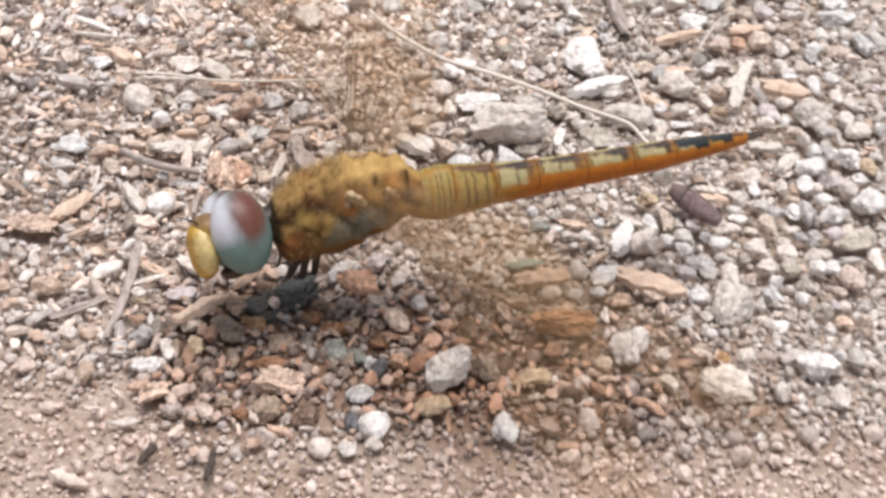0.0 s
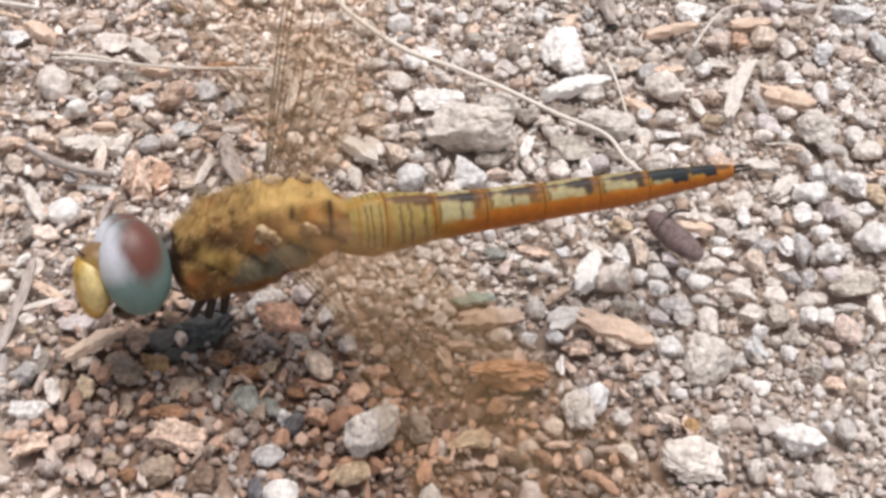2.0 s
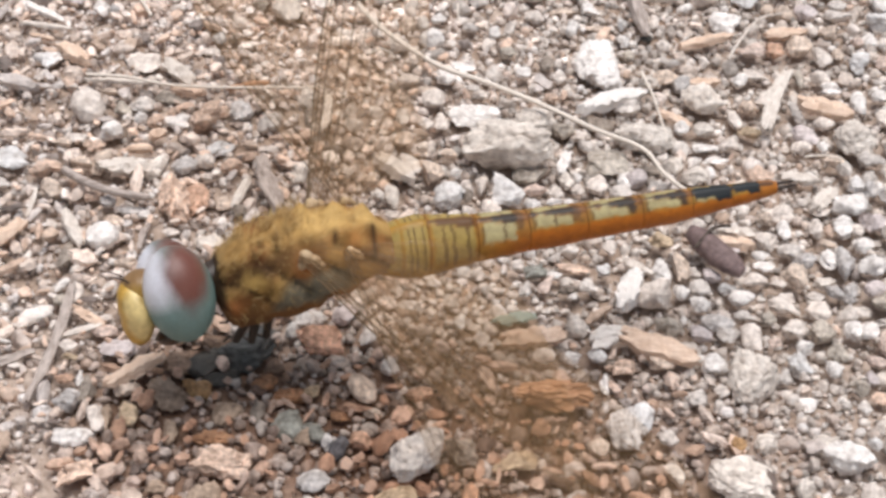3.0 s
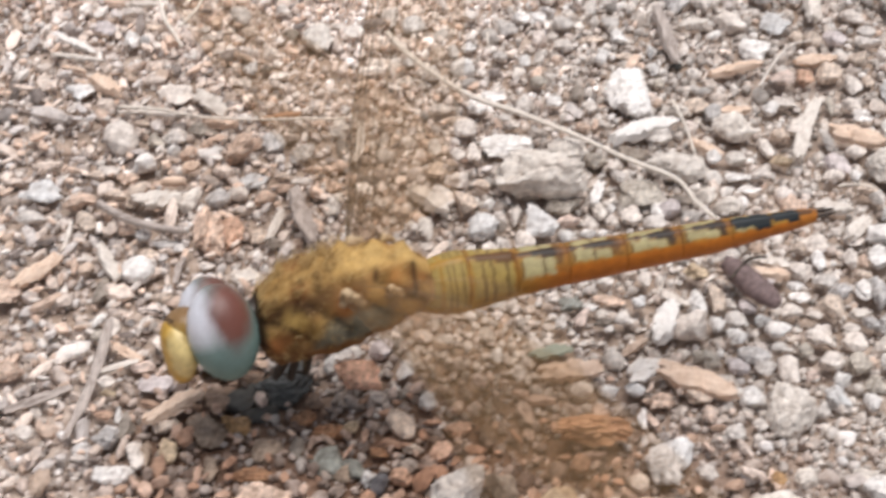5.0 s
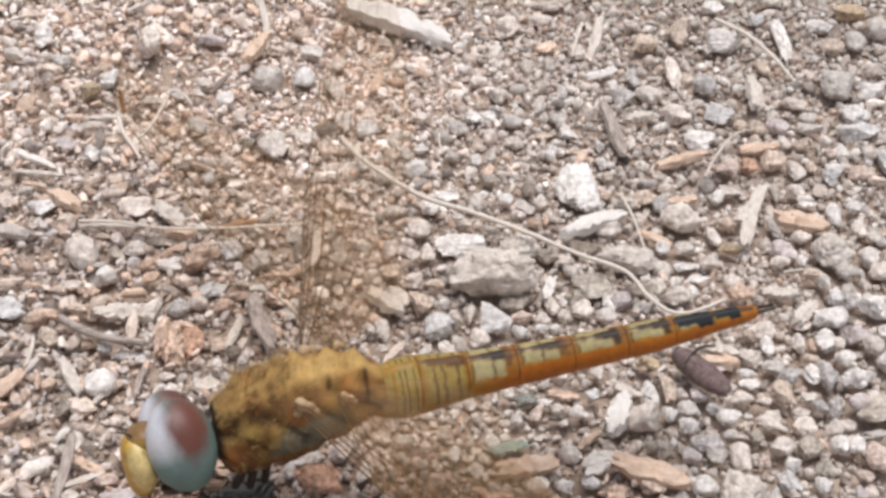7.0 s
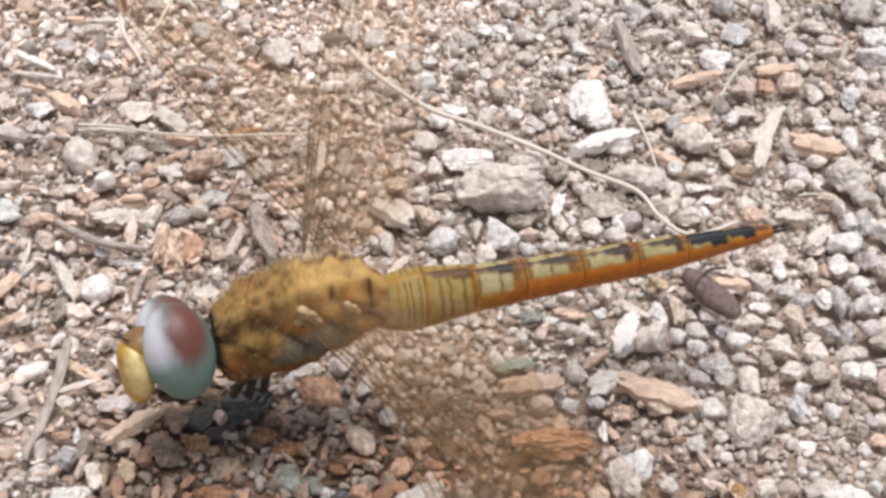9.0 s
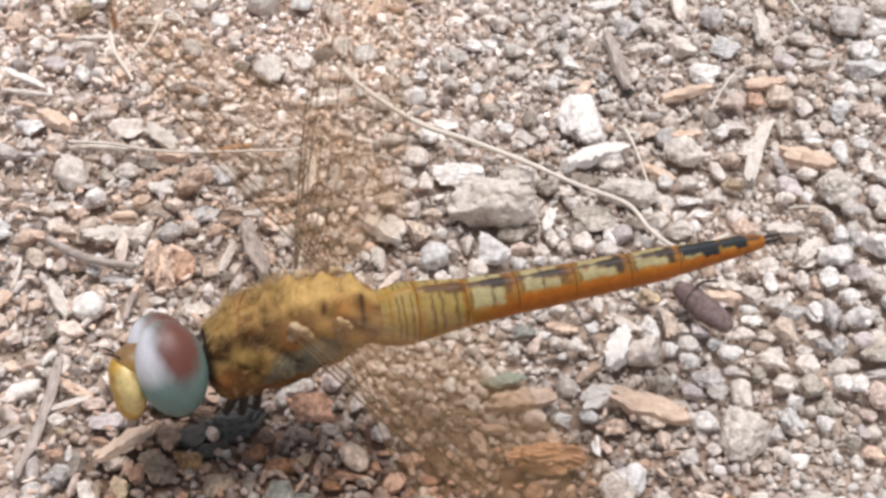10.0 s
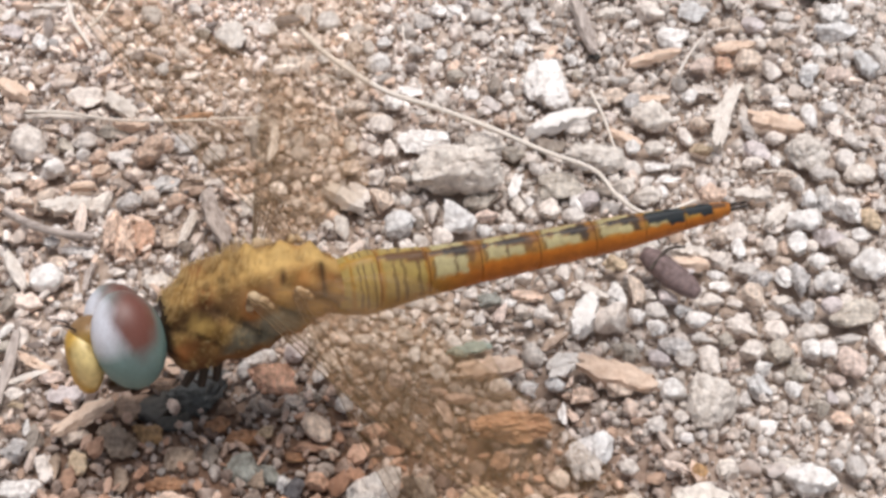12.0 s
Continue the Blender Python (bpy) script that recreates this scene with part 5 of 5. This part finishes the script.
    # Belly shade painted in, reaching higher up the sides at the front.
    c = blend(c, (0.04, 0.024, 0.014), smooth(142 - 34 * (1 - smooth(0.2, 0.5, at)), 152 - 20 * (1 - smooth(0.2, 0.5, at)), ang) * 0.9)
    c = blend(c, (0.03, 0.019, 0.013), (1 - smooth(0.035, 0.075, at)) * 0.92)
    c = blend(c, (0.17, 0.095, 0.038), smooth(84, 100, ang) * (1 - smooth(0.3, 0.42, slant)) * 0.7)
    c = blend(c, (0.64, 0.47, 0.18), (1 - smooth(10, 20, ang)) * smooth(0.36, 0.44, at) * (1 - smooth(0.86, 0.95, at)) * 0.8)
    oval = ((at - 0.2 - 0.0022 * (ang - 54) + 0.02 * drift) / 0.07) ** 2 + ((ang - 54 + 9 * lump) / 17) ** 2
    c = blend(c, (0.075, 0.042, 0.018), np.exp(-(((oval - 1.4) / 0.8) ** 2)) * 0.45)
    c = blend(c, (0.50, 0.37, 0.12), (1 - smooth(0.2, 1.3, oval)) * 0.7)
    c = blend(c, (0.36, 0.13, 0.04), np.exp(-(((at - 0.24) / 0.05) ** 2) - (((ang - 22) / 10) ** 2)) * 0.8)
    c = blend(c, (0.46, 0.23, 0.065), np.exp(-(((at - 0.78) / 0.055) ** 2) - (((ang - 30) / 15) ** 2)) * 0.85)
    c = blend(c, (0.38, 0.16, 0.05), np.exp(-(((at - 0.46) / 0.04) ** 2) - (((ang - 62) / 16) ** 2)) * 0.7)
    c = blend(c, (0.03, 0.03, 0.028), np.exp(-(((at - 0.52) / 0.025) ** 2) - (((ang - 92) / 8) ** 2)) * 0.85)
    c = c * (0.86, 0.76, 0.72)
    panel = smooth(60, 70, ang + 4 * drift) * (1 - smooth(104, 114, ang)) * smooth(0.28, 0.38, at + 0.0016 * (ang - 85)) * (1 - smooth(0.68, 0.8, at))
    c = blend(c, (0.20, 0.205, 0.16), panel * (0.9 - 0.35 * smooth(0.0, 0.4, patch)))
    c = blend(c, (0.05, 0.045, 0.035), np.exp(-(((at - 0.5) / 0.03) ** 2) - (((ang - 90) / 9) ** 2)) * 0.8)
    v2, faces = capped(v, f, around)
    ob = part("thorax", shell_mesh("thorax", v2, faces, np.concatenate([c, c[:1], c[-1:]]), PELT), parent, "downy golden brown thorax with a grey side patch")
    rng = np.random.default_rng(21)
    vs, fs, base = [], [], 0
    heart = rng.choice(len(v), 420)
    for n in range(26000):
        j = heart[n % 420] if n % 3 == 0 else rng.integers(len(v))
        if at[j] < 0.05 or at[j] > 0.84 or abs(at[j] - 0.65) < 0.02 or (at[j] > 0.5 and rng.random() < 0.75) or ang[j] > 112 or (ang[j] > 32 and rng.random() < 0.9):
            continue
        reach = 1.15 if ang[j] < 40 else 0.6
        p, o = v[j] + rng.normal(size=3) * 0.16, out[j]
        d = o * rng.uniform(0.2, 0.85) * reach + rng.normal(size=3) * 0.17 + np.array([0.2, 0, 0])
        s = np.cross(d, rng.normal(size=3))
        s *= 0.014 / np.linalg.norm(s)
        t = np.cross(d, s)
        t *= 0.014 / np.linalg.norm(t)
        vs += [p - s - t, p + s - t, p + t, p + d]
        fs += [(base, base + 1, base + 3), (base + 1, base + 2, base + 3), (base + 2, base, base + 3)]
        base += 4
    tagged(part("hair", mesh_from("hair", np.array(vs) * MM, np.array(fs), HAIR), ob, "fine golden hair"), kind="stuff")
    for side in (-1, 1):
        for wx, big in ((-0.2 + 1.2 * (side > 0), 1.0), (2.6 + 0.5 * (side > 0), 0.7)):
            b, q = BALLS[2]
            bits, tris = [], []
            for m, (dx, dy, dz, r) in enumerate(((0, 0, 0, 0.48), (0.55, 0.15, -0.2, 0.36), (-0.3, 0.2, -0.45, 0.3), (0.9, 0.25, -0.55, 0.28))):
                knob = np.array([noise.noise(Vector(w * 1.7) + Vector((m, 2, 5))) for w in b])
                bits.append((b * (1 + 0.3 * knob)[:, None] * r + (dx, side * dy, dz)) * big + (wx, side * 2.25, 12.75))
                tris.append(np.array(q) + m * len(b))
            part("wing_hinge", mesh_from("wing_hinge", np.concatenate(bits) * MM, np.concatenate(tris), PALE), ob, "pale knobbly wing hinge")
    return ob


PALE = plain("pale_hinge", (0.58, 0.42, 0.25), 0.6)


def head(parent):
    """Skull and face, with the two great eyes, the feelers and the mouth under it."""
    b, f = BALLS[3]
    skull = b * (1.5, 2.3, 2.1) + (0.2, 0, -0.1)
    ob = part("head", shell_mesh("head", skull, f, np.tile((0.07, 0.045, 0.025), (len(b), 1)), FACE), parent, "dark skull between two large eyes")
    ob.location = (-7.8 * MM, 0, 8.75 * MM)
    for side in (-1, 1):
        d = b.copy()
        v = d * (2.2, 2.2, 3.1)
        v[:, 1] *= np.where(d[:, 1] * side < 0, 0.72, 1.0)
        lean = radians(4)
        v = v @ np.array([[math.cos(lean), 0, -math.sin(lean)], [0, 1, 0], [math.sin(lean), 0, math.cos(lean)]]) + (0, side * 1.75, 0.25)
        c = np.tile((0.16, 0.265, 0.25), (len(d), 1))
        # Pale lavender sky highlight painted onto the upper front of the eye.
        c = blend(c, (0.70, 0.71, 0.78), smooth(0.05, 0.5, -d[:, 0]) * smooth(-0.3, 0.15, d[:, 2]))
        c = blend(c, (0.13, 0.14, 0.14), np.exp(-(((d[:, 0] - 0.05) / 0.3) ** 2) - ((d[:, 2] + 0.33) / 0.13) ** 2) * 0.7)
        cap = np.hypot((d[:, 0] - 0.22) / 0.8, (d[:, 2] - 0.42) / 0.86)
        c = blend(c, (0.15, 0.052, 0.036), 1 - smooth(0.5, 1.02, cap + 0.12 * np.maximum(-d[:, 2], 0)))
        part("eye", shell_mesh("eye", v, f, c, EYE), ob, "glossy eye, red-brown above and blue-grey below")
    frons = b * (1.25, 1.6, 1.15)
    c = blend(np.tile((0.40, 0.25, 0.06), (len(b), 1)), (0.24, 0.14, 0.06), smooth(-0.1, 0.7, b[:, 2]))
    part("face", shell_mesh("face", frons + (-1.95, 0, 1.15), f, c, FACE), ob, "waxy brownish yellow face")
    lip = b * (1.12, 1.95, 2.15)
    lip[:, 0] -= 0.35 * (1 - b[:, 1] ** 2) * np.maximum(-b[:, 2], 0)
    lip[:, 1] *= 1 - 0.25 * np.maximum(-b[:, 2], 0)
    c = np.tile((0.66, 0.39, 0.06), (len(b), 1))
    c = blend(c, (0.76, 0.60, 0.27), smooth(0.52, 0.7, np.abs(b[:, 1])))
    c = blend(c, (0.22, 0.13, 0.03), np.exp(-(((b[:, 2] - 0.42) / 0.07) ** 2)) * 0.8)
    c = blend(c, (0.30, 0.17, 0.03), np.exp(-((b[:, 1] / 0.08) ** 2)) * 0.5)
    c = blend(c, (0.16, 0.09, 0.03), 1 - smooth(-0.97, -0.82, b[:, 2]))
    part("upper_lip", shell_mesh("upper_lip", lip + (-2.65, 0, -0.25), f, c, FACE), ob, "yellow upper lip with pale edges")
    jaw = b * (1.1, 1.3, 0.6) + (-1.0, 0, -2.4)
    part("jaw", shell_mesh("jaw", jaw, f, np.tile((0.06, 0.035, 0.02), (len(b), 1)), FACE), ob, "dark mouthparts")
    for side in (-1, 1):
        v, q = rod([(-2.2 * MM, side * 0.8 * MM, 1.2 * MM), (-3.0 * MM, side * 1.1 * MM, 2.2 * MM), (-3.9 * MM, side * 1.5 * MM, 2.7 * MM)], 0.09 * MM, 6, 0.25)
        part("feeler", mesh_from("feeler", v, q, DARK), ob, "short dark feeler")
    v, q = rod([(1.0 * MM, 0, 0), (2.3 * MM, 0, 0.2 * MM), (3.6 * MM, 0.4 * MM, 0.4 * MM)], 0.9 * MM, 12, 1.2)
    part("neck", mesh_from("neck", v, q, DARK), ob, "thin dark neck")
    return ob


def wing_edges(kind):
    """Leading and trailing edge over the span, in millimetres, for a fore or hind wing."""
    s = np.linspace(0, 1, 40)
    if kind == "fore":
        span = 39.0
        lead = -0.5 - 1.1 * np.sin(np.pi * np.minimum(s * 1.1, 1)) + 2.4 * smooth(0.86, 1.0, s)
        trail = 1.2 + 5.2 * np.sin(np.pi * np.clip(s, 0, 1) ** 0.72 * 0.93) ** 0.8 * (1 - 0.25 * s) - 0.6 * s
    else:
        span = 37.0
        lead = -0.5 - 0.9 * np.sin(np.pi * np.minimum(s * 1.1, 1)) + 2.6 * smooth(0.86, 1.0, s)
        trail = 1.8 + 7.4 * np.sin(np.pi * np.clip(s, 0.0, 1) ** 0.5 * 0.95) ** 0.75 * (1 - 0.38 * s) - 0.7 * s
    trail = np.maximum(trail, lead + 0.25)
    return s * span, lead, trail


def wing(kind, side, parent):
    """A clear wing with its net of veins; the span runs out along y from the hinge."""
    y, lead, trail = wing_edges(kind)
    rows = 13
    q = np.linspace(0, 1, rows)
    x = lead[:, None] + (trail - lead)[:, None] * q
    z = 0.28 * np.sin(q * 14) * (1 - q) + 0.0006 * y[:, None] ** 2
    top = np.stack([x, np.repeat(y[:, None], rows, 1) * side, z + 0.012], -1).reshape(-1, 3)
    low = top - (0, 0, 0.024)
    n = len(top)
    i = (np.arange(39)[:, None] * rows + np.arange(rows - 1)).ravel()
    f1 = np.c_[i, i + rows, i + rows + 1, i + 1]
    v, f = np.concatenate([top, low]), np.concatenate([f1, f1[:, ::-1] + n])
    if side < 0:
        f = f[:, ::-1]
    ob = part("wing", mesh_from("wing", v * MM, f, MEMBRANE), parent, f"clear {kind}wing with brown veins, trembling")

    def at(s, k):
        j = np.interp(s, np.linspace(0, 1, 40), y)
        a, b = np.interp(s, np.linspace(0, 1, 40), lead), np.interp(s, np.linspace(0, 1, 40), trail)
        return ((a + (b - a) * k) * MM, side * j * MM, (0.28 * math.sin(k * 14) * (1 - k) + 0.0006 * j * j + 0.02) * MM)

    vs, fs, base = [], [], 0

    def vein(points, r, sides=4):
        nonlocal base
        a, b = rod(points, r * (1.0 if kind == "fore" else 0.7) * (0.85 if side < 0 else 1.0) * MM, sides, 0.7)
        vs.append(a)
        fs.append(b + base)
        base += len(a)

    steps = np.linspace(0, 0.995, 9)
    vein([at(s, 0.0) for s in steps], 0.06, 6)
    vein([at(s, 0.04 + 0.02 * s) for s in steps[:6]], 0.05)
    vein([at(s, 0.09 + 0.03 * s) for s in steps], 0.055, 5)
    for k0, k1, end, r in ((0.16, 0.22, 0.97, 0.032), (0.22, 0.36, 0.97, 0.045), (0.30, 0.52, 0.96, 0.024), (0.36, 0.68, 0.93, 0.028), (0.44, 0.86, 0.85, 0.018), (0.52, 0.98, 0.62, 0.02), (0.6, 0.98, 0.36, 0.02)):
        vein([at(s, k0 + (k1 - k0) * (s / end) ** 0.7 + 0.02 * math.sin(9 * s)) for s in np.linspace(0.01, end, 7)], r)
    vein([at(s, 1.0) for s in steps], 0.018)
    rng = np.random.default_rng(len(kind) + 2 + side)
    for s in np.arange(0.05, 0.97, 0.028):
        for k in (0.0, 0.06, 0.12, 0.22, 0.34, 0.46, 0.6, 0.74, 0.87):
            w = k + rng.uniform(0.09, 0.13)
            t = min(s + rng.uniform(-0.012, 0.012), 0.98)
            vein([at(t, k), at(min(t + rng.uniform(0, 0.012), 0.99), min(w, 1.0))], 0.009, 3)
    part("vein_net", mesh_from("vein_net", np.concatenate(vs), np.concatenate(fs), VEIN), ob, "fine net of brown veins")
    spot = [at(0.83, 0.01), at(0.91, 0.02), at(0.91, 0.11), at(0.83, 0.09)]
    bm = bmesh.new()
    lower = [bm.verts.new(Vector(p) - Vector((0, 0, 0.05 * MM))) for p in spot]
    upper = [bm.verts.new(Vector(p) + Vector((0, 0, 0.06 * MM))) for p in spot]
    for a in range(4):
        bm.faces.new((lower[a], lower[(a + 1) % 4], upper[(a + 1) % 4], upper[a]))
    bm.faces.new(upper)
    bm.faces.new(lower[::-1])
    bmesh.ops.recalc_face_normals(bm, faces=bm.faces)
    part("wing_spot", finish(bm, "wing_spot", STIGMA, False), ob, "small rust-brown wing spot")
    return ob


def leg(x, side, knee, foot, parent):
    """Hip, thigh and shin down to the ground, with spines along the shin."""
    hip = (x, side * 1.2, 6.6)
    bits = [rod([tuple(c * MM for c in hip), tuple(c * MM for c in knee)], 0.34 * MM, 7, 0.75),
            rod([tuple(c * MM for c in knee), tuple(c * MM for c in foot)], 0.14 * MM, 6, 0.55)]
    end = (foot[0] - 0.5, foot[1] + side * 0.3, foot[2] - 0.25)
    bits.append(rod([tuple(c * MM for c in foot), tuple(c * MM for c in end)], 0.11 * MM, 5, 0.6))
    for k in np.linspace(0.2, 0.9, 5):
        p = np.array(knee) * (1 - k) + np.array(foot) * k
        bits.append(rod([tuple(p * MM), tuple((p + (0.3, 0.1 * side, -0.3)) * MM)], 0.03 * MM, 3, 0.3))
    base, vs, fs = 0, [], []
    for v, f in bits:
        vs.append(v)
        fs.append(f + base)
        base += len(v)
    return part("leg", mesh_from("leg", np.concatenate(vs), np.concatenate(fs), LEG), parent, "thin dark spiny leg")


def dragonfly():
    body = new("dragonfly")
    body.empty_display_size = 0.01
    body.matrix_basis = pose(-12.0 * MM, -25.5 * MM, 0, 0, 0, 19.5)
    thorax(body)
    tail, skull = abdomen(body), head(body)
    for side in (-1, 1):
        leg(-3.8, side, (-4.6, side * 1.3, 5.0), (-4.7, 1.4 + side * 0.6, 3.2), body)
        leg(-3.2, side, (-3.6, side * 1.5, 4.9), (-4.0, 1.4 + side * 0.7, 3.3), body)
        leg(-2.4, side, (-2.6, side * 1.3, 5.0), (-3.2, 1.4 + side * 0.6, 3.1), body)
    wings = [(wing(kind, side, body), kind, side) for kind in ("fore", "hind") for side in (-1, 1)]
    tagged(body, "golden brown dragonfly with trembling clear wings on gravel", "dragonfly")
    return tail, skull, wings


TAIL, SKULL, WINGS = dragonfly()


# ---------------------------------------------------------------- what moves
def motions():
    """Trembling wings, a breathing tail, and a head that turns a little."""
    for k, (ob, kind, side) in enumerate(WINGS):
        x = {("fore", 1): 1.2, ("hind", 1): 3.2, ("fore", -1): -0.2, ("hind", -1): 2.6}[kind, side]
        sweep = {("fore", 1): -21, ("hind", 1): 19, ("fore", -1): 26, ("hind", -1): 9}[kind, side]
        rise = {("fore", 1): 8, ("hind", 1): -1, ("fore", -1): 7, ("hind", -1): -2}[kind, side]
        rows = []
        for n in range(361):
            t = n / 30
            lean = -5 * (1 - smooth(3.0, 5.0, t)) if kind == "hind" and side > 0 else 0
            phase = n * math.pi * 0.4 + math.pi * (kind == "hind") + math.pi * (0.5 - 0.2 * smooth(5.2, 6.0, t)) + 1.3 * (side < 0)
            swing = (4.2 if kind == "fore" else 3.4) * (1.5 if side < 0 else 1.0 if kind == "fore" else 0.45) * (1 + 0.2 * math.sin(0.9 * t + k)) * math.sin(phase)
            rows.append((t, pose(x * MM, side * 2.25 * MM, 12.9 * MM, side * (rise + swing), 0.3 * swing, sweep + lean + 0.6 * side * swing)))
        walk(ob, rows)
    walk(TAIL, [(t, pose(5.0 * MM, 0, 10.1 * MM, TWIST, a, 0)) for t, a in (
        (0, 0.0), (1.5, 0.0), (3.0, 0.1), (4.0, -0.4), (5.0, -0.9), (5.5, -0.5), (6.0, 0.2), (7.5, 0.2), (9.5, -0.2), (10.5, -0.8), (11.0, -0.6), (12.0, 0.0))])
    walk(SKULL, [(t, pose(x * MM, 0, 8.75 * MM, a, b, c)) for t, x, a, b, c in ((0, -8.1, -37, -6, 11), (3.0, -8.0, -37, -6, 11), (6.0, -7.8, -37, -6, 11), (12.0, -7.8, -37, -6, 11))])


motions()
